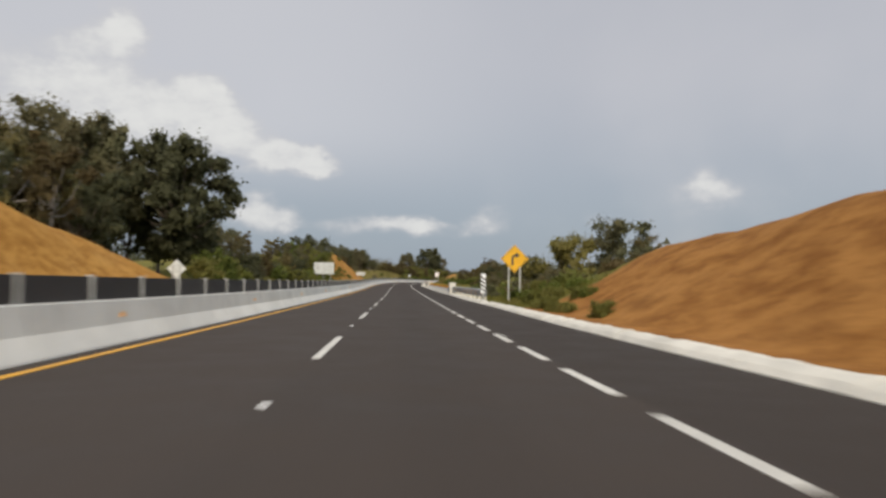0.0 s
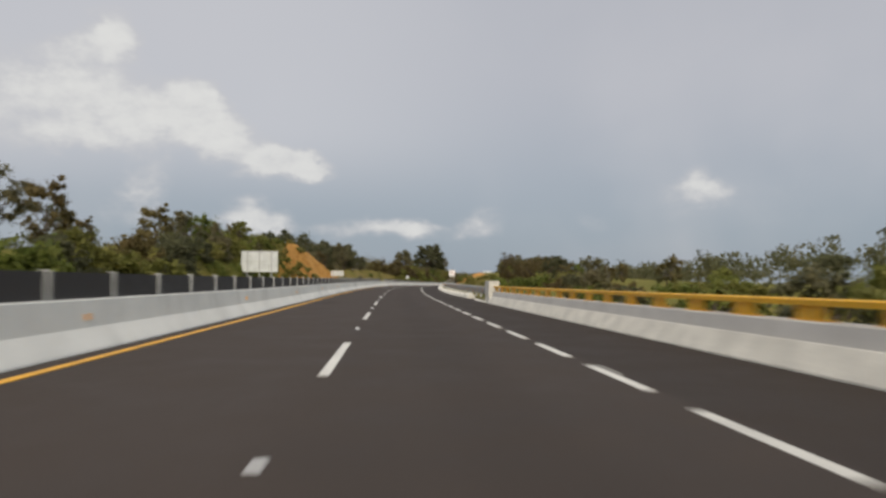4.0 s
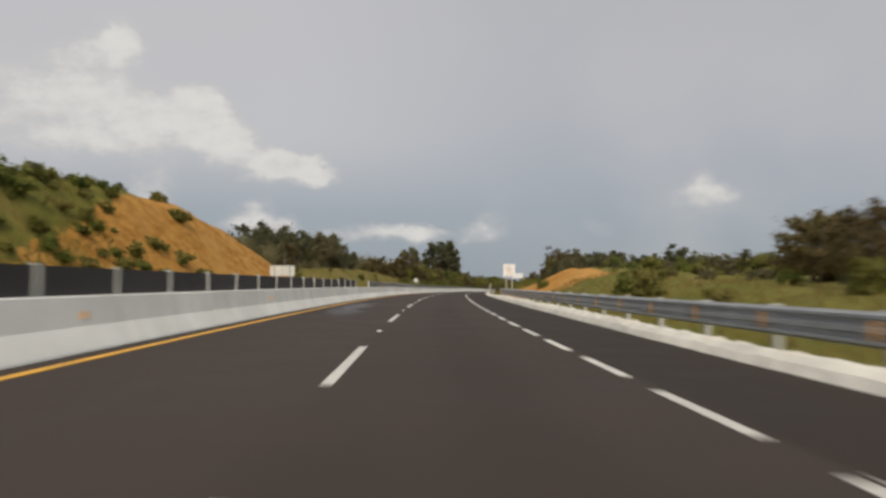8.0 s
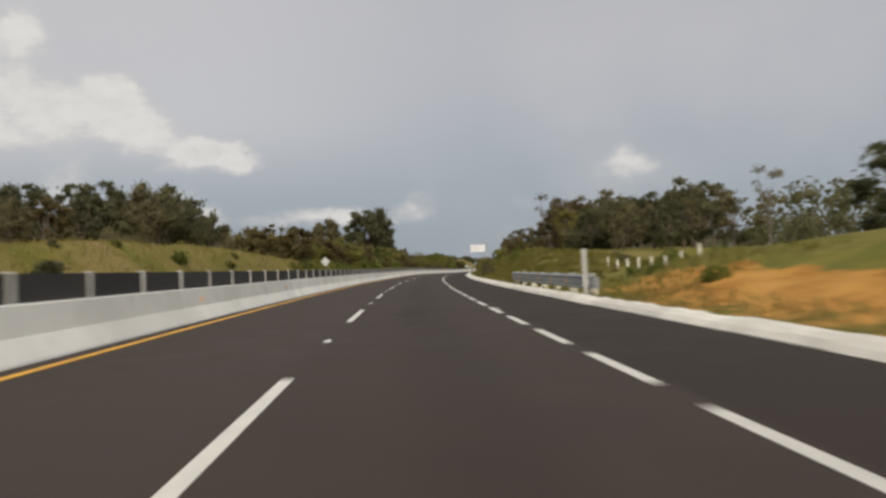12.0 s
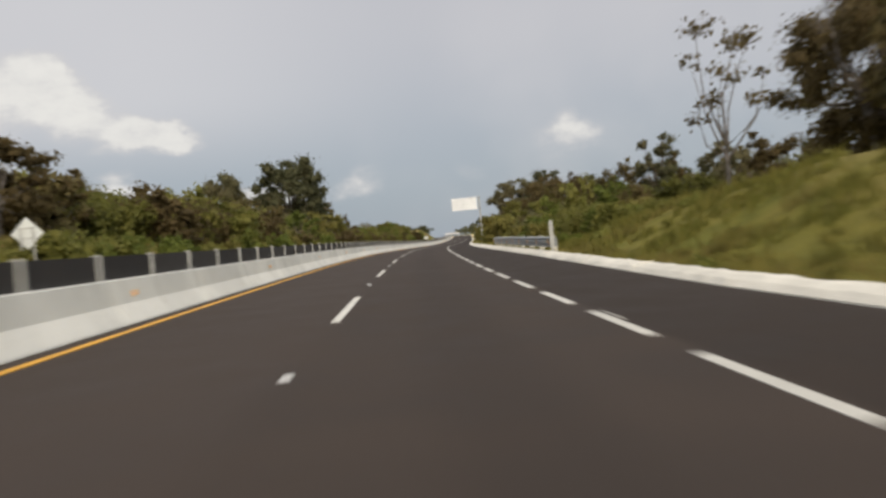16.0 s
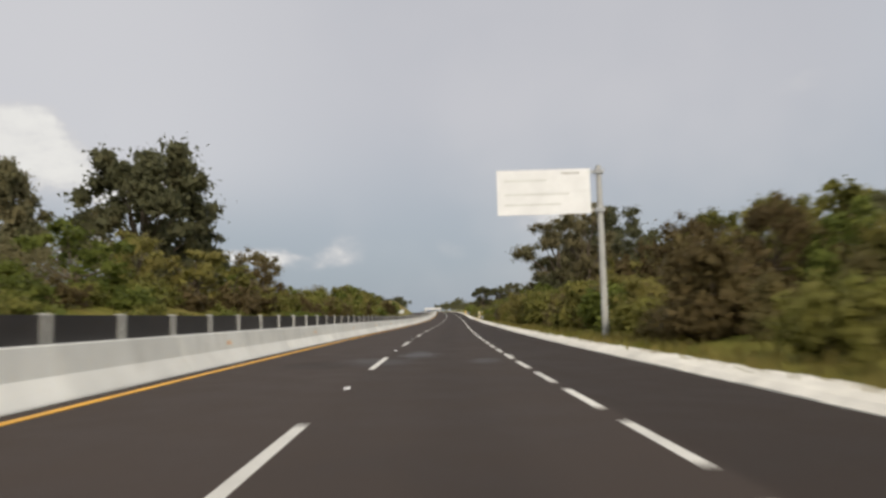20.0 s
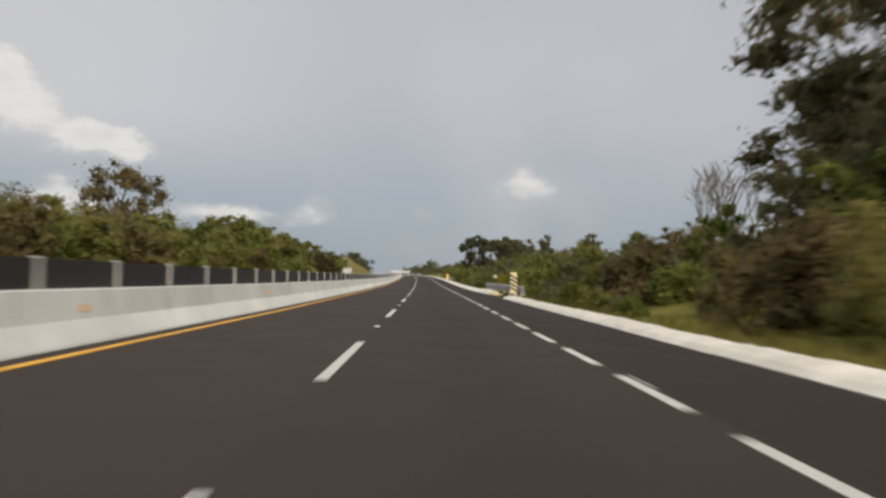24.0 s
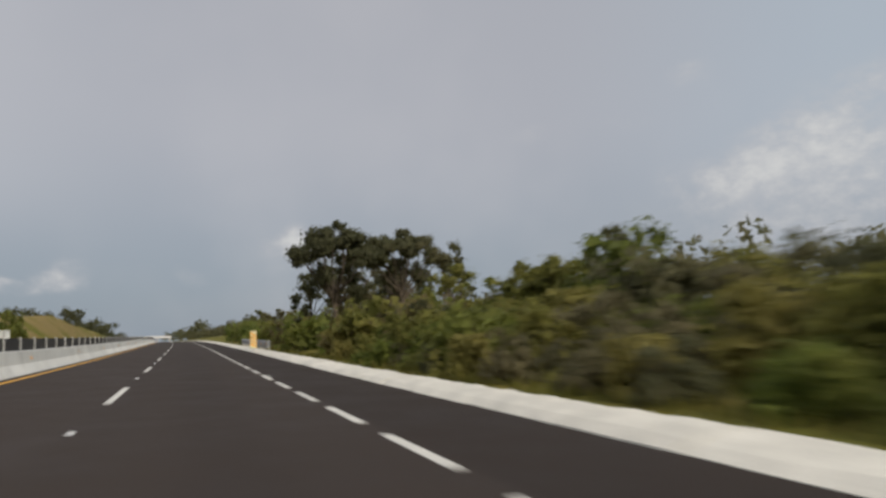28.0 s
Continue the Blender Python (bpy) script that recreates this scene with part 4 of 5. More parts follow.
def speed_sign():
    sign = thing("speed_sign", upright(289.0, 6.84), "sun-bleached white sign with a faded red ring on two posts", "traffic sign")
    face = part("panel", box(-0.68, 0.68, -0.004, 0.004, 2.66, 3.74, 0.0), SIGN_WHITE, sign, "square white panel")
    lower = part("lower_plate", box(-0.68, 0.68, -0.004, 0.004, 2.30, 2.63, 0.0), SIGN_WHITE, sign, "narrow white plate")
    ring = bmesh.new()
    n = 40
    loops = [[ring.verts.new((r * math.cos(2 * math.pi * k / n), y, 3.21 + r * math.sin(2 * math.pi * k / n))) for k in range(n)] for r, y in ((0.41, -0.008), (0.34, -0.008), (0.34, -0.003), (0.41, -0.003))]
    for a, b in zip(loops, loops[1:] + loops[:1]):
        for k in range(n):
            ring.faces.new((a[k], a[(k + 1) % n], b[(k + 1) % n], b[k]))
    part("ring", ring, SIGN_RED, face, "faded red ring")
    for x in (-0.15, 0.05):
        part("print_bar", box(x, x + 0.10, -0.007, -0.003, 3.09, 3.35), FADED_PRINT, face)
    part("print_bar", box(-0.17, 0.17, -0.007, -0.003, 2.98, 3.03), FADED_PRINT, face)
    part("print_bar", box(-0.48, 0.48, -0.007, -0.003, 2.42, 2.50), SIGN_GREY, lower)
    for x in (-0.34, 0.34):
        part("sign_post", box(x - 0.055, x + 0.055, 0.008, 0.07, -0.8, 3.6, 0.006), POLE_GREY, sign)


speed_sign()


def big_sign():
    sign = thing("direction_sign", upright(512.9, 7.12), "large white direction board on a grey cantilever pole", "traffic sign")
    part("pole", rod([(0, 0.1, -0.8), (0, 0.1, 3.6), (0, 0.1, 7.90)], [0.155, 0.14, 0.12], 14), POLE_GREY, sign, "grey tapered pole")
    part("pole_cap", rod([(0, 0.1, 7.90), (0, 0.1, 7.94)], [0.13, 0.09], 14), POLE_GREY, sign)
    part("base_plate", box(-0.28, 0.28, -0.18, 0.38, -0.05, 0.06, 0.01), POLE_GREY, sign)
    for z in (5.90, 7.64):
        part("arm", box(-4.60, 0.05, 0.05, 0.13, z - 0.05, z + 0.05, 0.008), POLE_GREY, sign)
        part("clamp", box(-0.2, 0.2, -0.06, 0.26, z - 0.10, z + 0.10, 0.01), STEEL, sign)
    strips = []
    for k in range(4):
        z0 = 5.74 + 0.5125 * k
        strips.append(part("board_strip", box(-4.64, -0.42, -0.01, 0.04, z0, z0 + 0.509, 0.003), SIGN_WHITE, sign, "" if k else "white sign board strip"))
    for x0, x1, z in ((-1.7, -0.9, 7.56), (-4.3, -2.4, 7.26), (-4.3, -1.4, 6.63), (-4.3, -1.8, 6.16)):
        part("print_bar", box(x0, x1, -0.016, -0.009, z, z + 0.07), SIGN_GREY if z > 7.5 else SIGN_BACK, strips[min(3, int((z - 5.74) / 0.5125))])


big_sign()


def km_post(s, o, h, label, mat):
    sign = thing("kilometre_sign", upright(s, o), label, "traffic sign")
    part("post", box(-0.04, 0.04, 0.006, 0.05, -0.6, h - 0.1, 0.005), POLE_GREY, sign)
    face = part("panel", box(-0.17, 0.17, -0.005, 0.005, h - 0.84, h, 0.0), mat, sign, "upright white plate")
    part("print_bar", box(-0.05, 0.05, -0.009, -0.004, h - 0.38, h - 0.22), SIGN_BLACK, face)
    part("print_bar", box(-0.10, 0.10, -0.009, -0.004, h - 0.66, h - 0.50), SIGN_BLACK, face)


km_post(651.7, 6.40, 1.60, "small upright white plate on a grey post", SIGN_WHITE)
chevron_marker(727.0, 4.35, 1.55, 0.46, "orange and cream hazard marker before the far guard rail", AMBER, CREAM)


def sign_back(s, o, low, high, width, label, cols, rows, legs):
    sign = thing("sign_board", upright(s, o), label, "traffic sign")
    dx, dz = width / cols, (high - low) / rows
    for i in range(cols):
        for k in range(rows):
            part("back_panel", box(-width / 2 + i * dx + 0.012, -width / 2 + (i + 1) * dx - 0.012, 0, 0.03, low + k * dz + 0.01, low + (k + 1) * dz - 0.01), SIGN_BACK, sign, "" if i or k else "pale sheet of the board's back")
    for k in range(rows + 1):
        z = min(max(low + k * dz, low + 0.08), high - 0.08)
        part("stringer", box(-width / 2, width / 2, -0.035, -0.001, z - 0.02, z + 0.02), POLE_GREY, sign)
    for x in legs:
        part("sign_leg", box(x - 0.07, x + 0.07, -0.14, -0.036, -1.5, high - 0.1, 0.01), POLE_GREY, sign)


sign_back(221.5, -21.3, 2.0, 5.05, 5.2, "back of a large pale sign board on three legs", 4, 2, (-1.7, 0.0, 1.7))
sign_back(288.0, -19.6, 1.95, 3.2, 2.9, "back of a wide pale sign board on two legs", 2, 1, (-0.9, 0.9))
sign_back(757.0, -18.6, 1.0, 2.3, 2.9, "back of a distant pale sign board", 2, 1, (-0.9, 0.9))


def diamond_back(s, o, c, r, label):
    sign = thing("warning_sign", upright(s, o), label, "traffic sign")
    part("panel", plate([(0, c - r), (r, c), (0, c + r), (-r, c)], 0.008), SIGN_BACK, sign, "bare metal back of a diamond panel")
    for x in (-0.3, 0.3):
        part("sign_post", box(x - 0.04, x + 0.04, -0.06, -0.002, -1.2, c + 0.3, 0.006), POLE_GREY, sign)
    for z in (c - 0.25, c + 0.25):
        part("brace", box(-0.5, 0.5, -0.03, -0.001, z - 0.02, z + 0.02), POLE_GREY, sign)


diamond_back(87.5, -19.2, 2.2, 0.80, "bare back of a diamond warning sign among shrubs")
diamond_back(421.6, -19.3, 2.95, 0.80, "bare back of a diamond warning sign on two posts")

# white stubs of a wire fence in the grass
for i in range(8):
    stub = thing("fence_post", Matrix.Translation(on_ground(323.5 + 2.3 * i, 12.0)), "short white concrete fence post in the grass", "fence post", "wire fence posts")
    part("post", box(-0.05, 0.05, -0.05, 0.05, -0.3, 0.62, 0.01), WHITEWASH, stub)
for i in range(10):
    stub = thing("fence_post", Matrix.Translation(on_ground(383 + 5.0 * i, -33.0)), "short white concrete fence post in the grass", "fence post", "wire fence posts")
    part("post", box(-0.06, 0.06, -0.06, 0.06, -0.3, 0.9, 0.01), WHITEWASH, stub)


# ---- far toll canopy across the road ----
def canopy():
    over = thing("toll_canopy", upright(1105, -2.5, 0), "distant low white canopy across the motorway", "canopy")
    part("roof", box(-6.5, 6.5, -5, 5, 2.2, 3.5, 0.1), ROOF_WHITE, over, "white flat roof")
    for x in (-6.0, 0.0, 6.0):
        part("column", box(x - 0.3, x + 0.3, -4, 4, -1, 2.2, 0.05), PALE_CONCRETE, over)


canopy()

# ---- plants ----
def leaf_cloud(name, lobes, count, size, mat, seed, droop=0.3, full=0.30):
    """A crown of many small leaf sprays on lobes (x, y, z, rx, ry, rz); full: the share of large sprays deep inside."""
    g = np.random.default_rng(seed)
    lobes = np.array(lobes, float)
    # each bough ends in several smaller, uneven tufts
    twigs = 4
    way = g.normal(size=(len(lobes) * twigs, 3))
    way /= np.linalg.norm(way, axis=1)[:, None]
    bough = np.repeat(lobes, twigs, axis=0)
    tuft = bough[:, 3:] * g.uniform(0.40, 0.80, (len(bough), 1)) * g.uniform(0.8, 1.2, (len(bough), 3))
    lobes = np.concatenate([bough[:, :3] + way * (bough[:, 3:] - tuft * 0.75), tuft], axis=1)
    w = np.prod(lobes[:, 3:], axis=1) ** 0.67
    pick = g.choice(len(lobes), count, p=w / w.sum())
    d = g.normal(size=(count, 3))
    d /= np.linalg.norm(d, axis=1)[:, None]
    deep = g.random(count) < full
    r = (0.12 + 0.88 * g.random(count)) ** 0.5 * (1 + 0.20 * np.clip(g.normal(size=count), -1.6, 1.8))
    r = np.where(deep, 0.62 * g.random(count) ** 0.5, r)
    c = lobes[pick, :3] + d * lobes[pick, 3:] * r[:, None]
    nrm = d + 0.7 * g.normal(size=(count, 3)) + (0, 0, 0.35)
    nrm /= np.linalg.norm(nrm, axis=1)[:, None]
    nrm *= np.where((nrm * d).sum(1) < 0, -1.0, 1.0)[:, None]
    t = np.cross(nrm, g.normal(size=(count, 3)))
    t /= np.linalg.norm(t, axis=1)[:, None]
    b = np.cross(nrm, t)
    ln = size * 1.25 * (0.45 + 1.0 * g.random(count))[:, None] * np.where(deep, 2.1, 1.0)[:, None]
    wd = ln * (0.50 + 0.35 * g.random(count))[:, None]
    sag = nrm * ln * droop
    verts = np.stack([c - t * ln - sag * 0.5, c + t * ln * 0.7 - b * wd, c + t * ln * 0.9 + b * wd * 0.8 - sag], 1).reshape(-1, 3)
    faces = [(3 * i, 3 * i + 1, 3 * i + 2) for i in range(count)]
    middle = (lobes[:, :3] * w[:, None]).sum(0) / w.sum() - (0, 0, 0.35 * (lobes[:, 2].max() - lobes[:, 2].min()))
    whole = (c - middle) / (np.linalg.norm(c - middle, axis=1)[:, None] + 0.01)
    out = 0.35 * d + 0.75 * whole + 0.35 * nrm + (0, 0, 0.2) + 0.35 * g.normal(size=(count, 3))
    out /= np.linalg.norm(out, axis=1)[:, None]
    soft = np.repeat(out, 3, axis=0)
    me = mesh_of(name, verts, faces, mat, True)
    me.normals_split_custom_set_from_vertices(soft.tolist())
    return me


def branch_frame(lobes, height, trunk, seed, mat_sides=7):
    """Trunk and limbs that reach into the lobes."""
    rng = random.Random(seed)
    bm = bmesh.new()
    fork = height * 0.36
    lean = (rng.uniform(-0.3, 0.3), rng.uniform(-0.3, 0.3))
    rod([(0, 0, -0.6), (lean[0] * 0.2, lean[1] * 0.2, fork * 0.5), (lean[0], lean[1], fork), (lean[0] * 1.5, lean[1] * 1.5, height * 0.62)], [trunk * 1.35, trunk, trunk * 0.8, trunk * 0.35], 9, bm)
    for x, y, z, rx, ry, rz in lobes:
        start = Vector((lean[0] * 0.9, lean[1] * 0.9, fork * rng.uniform(0.75, 1.1)))
        end = Vector((x, y, z - rz * 0.1))
        mid = start.lerp(end, 0.5) + Vector((rng.uniform(-0.4, 0.4), rng.uniform(-0.4, 0.4), -0.25))
        rod([start, mid, end], [trunk * 0.5, trunk * 0.32, trunk * 0.08], 6, bm)
    return bm


def make_tree(name, label, lobes, height, trunk, leaves, size, mat, seed, bark=None, full=0.30):
    tree = thing(name, Matrix(), label, "tree")
    part("trunk", branch_frame(lobes, height, trunk, seed), bark or BARK, tree, "grey-brown trunk with limbs")
    piece("crown", leaf_cloud("crown", lobes, leaves, size, mat, seed, 0.3, full), tree, "leafy crown with gaps")
    return tree


def round_lobes(seed, height, spread, count, flat=0.75, low=0.42):
    rng = random.Random(seed)
    out = []
    for i in range(count):
        f = i / max(count - 1, 1)
        z = height * (low + (0.92 - low) * f)
        reach = spread * math.sin(math.pi * min(0.97, 0.22 + 0.63 * f)) * rng.uniform(0.45, 1.0)
        a = i * 2.4 + rng.uniform(-0.5, 0.5)
        r = spread * rng.uniform(0.30, 0.50)
        out.append((reach * math.cos(a), reach * math.sin(a), z - r * flat * 0.4, r, r, r * flat))
    k = height / max(z + rz for _, _, z, _, _, rz in out)
    return [(x, y, z * k, rx, ry, rz * k) for x, y, z, rx, ry, rz in out]


def umbrella_lobes(seed, height, spread, count):
    rng = random.Random(seed)
    out = []
    for i in range(count):
        a = i * 2.4
        reach = spread * math.sqrt((i + 0.3) / count)
        r = spread * rng.uniform(0.29, 0.42)
        out.append((reach * math.cos(a), reach * math.sin(a), height * (0.93 - 0.22 * (reach / spread) ** 2) - rng.uniform(0, 0.6), r, r, r * 0.62))
    return out


def bare_tree(name, label, height, seed):
    rng = random.Random(seed)
    tree = thing(name, Matrix(), label, "tree")
    bm = bmesh.new()

    def grow(p, d, length, radius, level):
        q = p + d * length * 0.5 + Vector((rng.uniform(-1, 1), rng.uniform(-1, 1), 0)) * length * 0.06
        e = p + d * length
        rod([p, q, e], [radius, radius * 0.8, radius * 0.55], 5 if level else 8, bm)
        if level < 4:
            for _ in range(3 if level < 3 else 4):
                n = (d + Vector((rng.uniform(-0.75, 0.75), rng.uniform(-0.75, 0.75), rng.uniform(-0.1, 0.55)))).normalized()
                grow(p.lerp(e, rng.uniform(0.55, 1.0)), n, length * rng.uniform(0.55, 0.72), radius * 0.52, level + 1)

    grow(Vector((0, 0, -0.5)), Vector((0.05, 0, 1)).normalized(), height * 0.36, height * 0.018, 0)
    part("trunk", bm, PALE_BARK, tree, "leafless trunk and fine twigs")
    return tree


def make_bush(name, label, seed, width, height, leaves, size, mat):
    rng = random.Random(seed)
    lobes = []
    for i in range(7):
        a = i * 2.4
        d = width * 0.5 * rng.uniform(0.1, 0.62)
        r = width * rng.uniform(0.20, 0.32)
        top = height * rng.uniform(0.45, 0.85)
        lobes.append((d * math.cos(a), d * math.sin(a), top - r * 0.5, r, r, max(r * 0.8, top * 0.35)))
        lobes.append((d * 1.25 * math.cos(a + 0.4), d * 1.25 * math.sin(a + 0.4), top * 0.35, r, r, top * 0.42))
    bush = thing(name, Matrix(), label, "bush")
    bm = bmesh.new()
    for x, y, z, rx, ry, rz in lobes[::3]:
        rod([(x * 0.1, y * 0.1, -0.3), (x * 0.5, y * 0.5, z * 0.5), (x, y, z)], [0.05, 0.035, 0.012], 3, bm)
    part("woody_stem", bm, BARK, bush)
    piece("foliage", leaf_cloud("foliage", lobes, leaves, size, mat, seed), bush)
    return bush


PROTO = {
    "oak": (lambda: make_tree("broadleaf_tree", "large dark broadleaf tree with a rounded open crown", round_lobes(3, 10, 4.3, 17), 10, 0.26, 4500, 0.112, LEAF_DARK, 3), 10.0),
    "oak2": (lambda: make_tree("layered_tree", "tall dark tree with an uneven layered crown", round_lobes(8, 10, 3.5, 16, 0.6, 0.36), 10, 0.24, 4000, 0.112, LEAF_DARK, 8), 10.0),
    "fine_oak": (lambda: make_tree("broadleaf_tree", "large dark broadleaf tree with a wide feathery crown", round_lobes(5, 11, 5.0, 24, 0.55, 0.34), 11, 0.27, 11000, 0.092, LEAF_DARK, 5), 11.0),
    "dome": (lambda: make_tree("domed_tree", "tall dark tree with a full domed crown", round_lobes(7, 11, 4.4, 34, 0.8, 0.22), 11, 0.26, 14000, 0.126, LEAF_DARK, 7, None, 0.42), 11.0),
    "fine_green": (lambda: make_tree("roadside_tree", "yellow-green roadside tree with a tall loose crown", round_lobes(19, 8, 3.0, 17, 0.8, 0.22), 8, 0.16, 6000, 0.092, LEAF_OLIVE, 19), 8.0),
    "fine_brown": (lambda: make_tree("dry_tree", "olive-brown half-dry tree with a dense spreading crown", round_lobes(27, 9, 4.4, 18, 0.6, 0.30), 9, 0.2, 6800, 0.092, LEAF_BROWN, 27), 9.0),
    "grove": (lambda: make_tree("woodland_tree", "dark green woodland tree with a dense crown", round_lobes(12, 8, 3.4, 12, 0.85, 0.26), 8, 0.2, 2120, 0.124, LEAF_DARK, 12), 8.0),
    "green": (lambda: make_tree("roadside_tree", "mid-green roadside tree with a low crown", round_lobes(17, 7, 3.2, 12, 0.8, 0.22), 7, 0.16, 2120, 0.124, LEAF_GREEN, 17), 7.0),
    "olive": (lambda: make_tree("olive_tree", "olive-yellow roadside tree with a loose crown", round_lobes(23, 7, 2.9, 11, 0.8, 0.24), 7, 0.15, 2120, 0.124, LEAF_OLIVE, 23), 7.0),
    "brown": (lambda: make_tree("dry_tree", "brownish half-dry tree with thin foliage", round_lobes(29, 8, 3.3, 12, 0.75, 0.30), 8, 0.17, 2120, 0.124, LEAF_BROWN, 29, PALE_BARK), 8.0),
    "umbrella": (lambda: make_tree("umbrella_tree", "spreading flat-topped tree with a dark feathery crown", umbrella_lobes(31, 8, 3.6, 20) + [(1.2, -0.6, 4.2, 1.4, 1.4, 1.0), (-1.3, 0.8, 4.6, 1.4, 1.4, 0.9), (0.4, 1.4, 3.2, 1.3, 1.3, 0.9)], 8, 0.2, 10600, 0.092, LEAF_DARK, 31), 8.0),
    "bare": (lambda: bare_tree("bare_tree", "leafless grey tree with many fine twigs", 10, 37), 7.3),
    "wisp": (lambda: make_tree("sparse_tree", "thin tree with sparse tufts of leaves", round_lobes(41, 9, 2.4, 9, 0.5, 0.5), 9, 0.10, 900, 0.09, LEAF_BROWN, 41, PALE_BARK, 0.0), 9.0),
    "bush_green": (lambda: make_bush("green_bush", "dense mid-green leafy roadside bush", 51, 4.0, 2.8, 1060, 0.112, LEAF_GREEN), 2.8),
    "bush_olive": (lambda: make_bush("olive_bush", "olive-green leafy roadside bush", 53, 3.8, 2.6, 1060, 0.112, LEAF_OLIVE), 2.6),
    "bush_brown": (lambda: make_bush("brown_bush", "brownish half-dry roadside thicket", 57, 4.2, 3.0, 1060, 0.112, LEAF_BROWN), 3.0),
    "bush_dark": (lambda: make_bush("dark_bush", "dense dark green roadside thicket", 59, 4.4, 3.4, 1060, 0.112, LEAF_DARK), 3.4),
    "tall_green": (lambda: make_bush("tall_bush", "tall dense mid-green leafy bush", 52, 4.6, 5.2, 1780, 0.113, LEAF_GREEN), 5.2),
    "tall_olive": (lambda: make_bush("tall_bush", "tall olive-green leafy bush", 54, 4.4, 5.0, 1780, 0.113, LEAF_OLIVE), 5.0),
    "tall_brown": (lambda: make_bush("tall_bush", "tall brownish half-dry thicket", 58, 4.8, 5.4, 1780, 0.113, LEAF_BROWN), 5.4),
    "tall_dark": (lambda: make_bush("tall_bush", "tall dense dark green thicket", 60, 5.0, 5.6, 1780, 0.113, LEAF_DARK), 5.6),
    "weed": (lambda: make_bush("weed_clump", "low clump of rank green weeds on the bank", 71, 3.0, 1.3, 380, 0.10, LEAF_GREEN), 1.3),
    "dry_weed": (lambda: make_bush("weed_clump", "low clump of olive-brown weeds on the bank", 73, 3.0, 1.3, 380, 0.10, LEAF_OLIVE), 1.3),
    "near_green": (lambda: make_bush("green_bush", "dense mid-green leafy roadside bush", 61, 3.8, 2.8, 2450, 0.071, LEAF_GREEN), 2.8),
    "near_olive": (lambda: make_bush("olive_bush", "olive-green leafy roadside bush", 63, 3.6, 2.6, 2450, 0.071, LEAF_OLIVE), 2.6),
    "near_brown": (lambda: make_bush("brown_bush", "brownish half-dry roadside thicket", 67, 4.0, 3.0, 2450, 0.071, LEAF_BROWN), 3.0),
    "near_dark": (lambda: make_bush("dark_bush", "dense dark green roadside thicket", 69, 4.2, 3.4, 2450, 0.071, LEAF_DARK), 3.4),
}
grown = {}


def plant(kind, s, o, height, wide=1.0, sink=0.15):
    """A plant of that kind on the ground, scaled to its height."""
    if kind.startswith("bush_") and height > 3.7:
        kind = kind.replace("bush_", "tall_")
    maker, natural = PROTO[kind]
    k = height / natural
    turn = (s * 37.7 + o * 71.3) % 360
    m = Matrix.LocRotScale(on_ground(s, o, sink), Euler((0, 0, radians(turn))), (k * wide, k * wide, k))
    if kind not in grown:
        grown[kind] = maker()
        grown[kind].matrix_basis = m
        return grown[kind]
    ob = copy_thing(grown[kind], m)
    ob.matrix_basis = m
    return ob


def top_at(kind, s, o, top, wide=1.0):
    """A plant whose crown ends at that height over the road."""
    return plant(kind, s, o, max(1.0, top - float(ground_rise(s, o))), wide)


# single trees that stand out
for spot in ((413, 20.0, 10.6), (418, 21.5, 12.0), (424, 24.5, 12.6), (408, 23.0, 10.8)):
    top_at("brown" if spot[0] < 415 else "fine_brown", spot[0], spot[1], spot[2], 0.85)
top_at("bare", 411, 21.5, 11.4, 0.9)
for spot in ((444, -52, 18.6), (462, -60, 18.5), (485, -68, 19.0), (500, -84, 24.0), (520, -104, 30.0), (532, -121, 33.0)):
    top_at("oak", spot[0], spot[1], spot[2], 1.0)
top_at("dome", 122, -29, 20.9, 0.90)
top_at("dome", 116, -39, 22.0, 0.8)
top_at("fine_oak", 100, -41, 20.0, 0.9)
top_at("brown", 92, -36, 17.0, 0.9)
top_at("oak", 131, -44, 19.0, 0.9)
top_at("fine_green", 119, 21.0, 9.0, 0.80)
top_at("grove", 121, 17.2, 5.4, 0.9)
top_at("fine_oak", 122, 29.6, 10.8, 0.9)
top_at("grove", 124, 38.0, 6.2, 0.9)
top_at("green", 118, 33.5, 5.0, 0.9)
top_at("dome", 581, -41, 27.0, 0.95)
top_at("dome", 566, -54, 22.5, 0.8)
top_at("oak2", 590, -36, 15.0, 0.8)
top_at("wisp", 434, 20.3, 14.6)
top_at("bare", 419, 21.0, 12.0, 0.9)
top_at("wisp", 421, 24.0, 12.6, 0.9)
top_at("bare", 423, 25.5, 12.2, 0.8)
top_at("wisp", 418, 22.5, 11.6, 0.9)
top_at("oak2", 553, 13.2, 12.6, 0.75)
top_at("fine_oak", 600.5, 17.4, 17.0, 0.88)
top_at("fine_oak", 604, 20.5, 14.6, 0.9)
top_at("fine_oak", 599, 21.5, 12.0, 1.0)
top_at("fine_oak", 608, 18.8, 11.5, 1.0)
top_at("grove", 605, 16.4, 8.6, 0.9)
top_at("fine_oak", 603, 27.4, 19.0, 0.88)
top_at("fine_brown", 588, 23.5, 11.5, 1.0)
top_at("fine_brown", 596, 21.0, 10.5, 0.8)
top_at("grove", 592, 14.5, 7.5, 0.8)
top_at("bare", 643, 25.0, 13.0, 0.9)
top_at("bare", 650, 30.0, 15.6, 0.9)
top_at("bare", 646, 27.5, 14.2, 0.8)
for spot in ((238, 19.0, 5.2), (243, 21.0, 5.9), (247, 24.0, 6.0)):
    top_at("fine_brown", spot[0], spot[1], spot[2], 1.3)
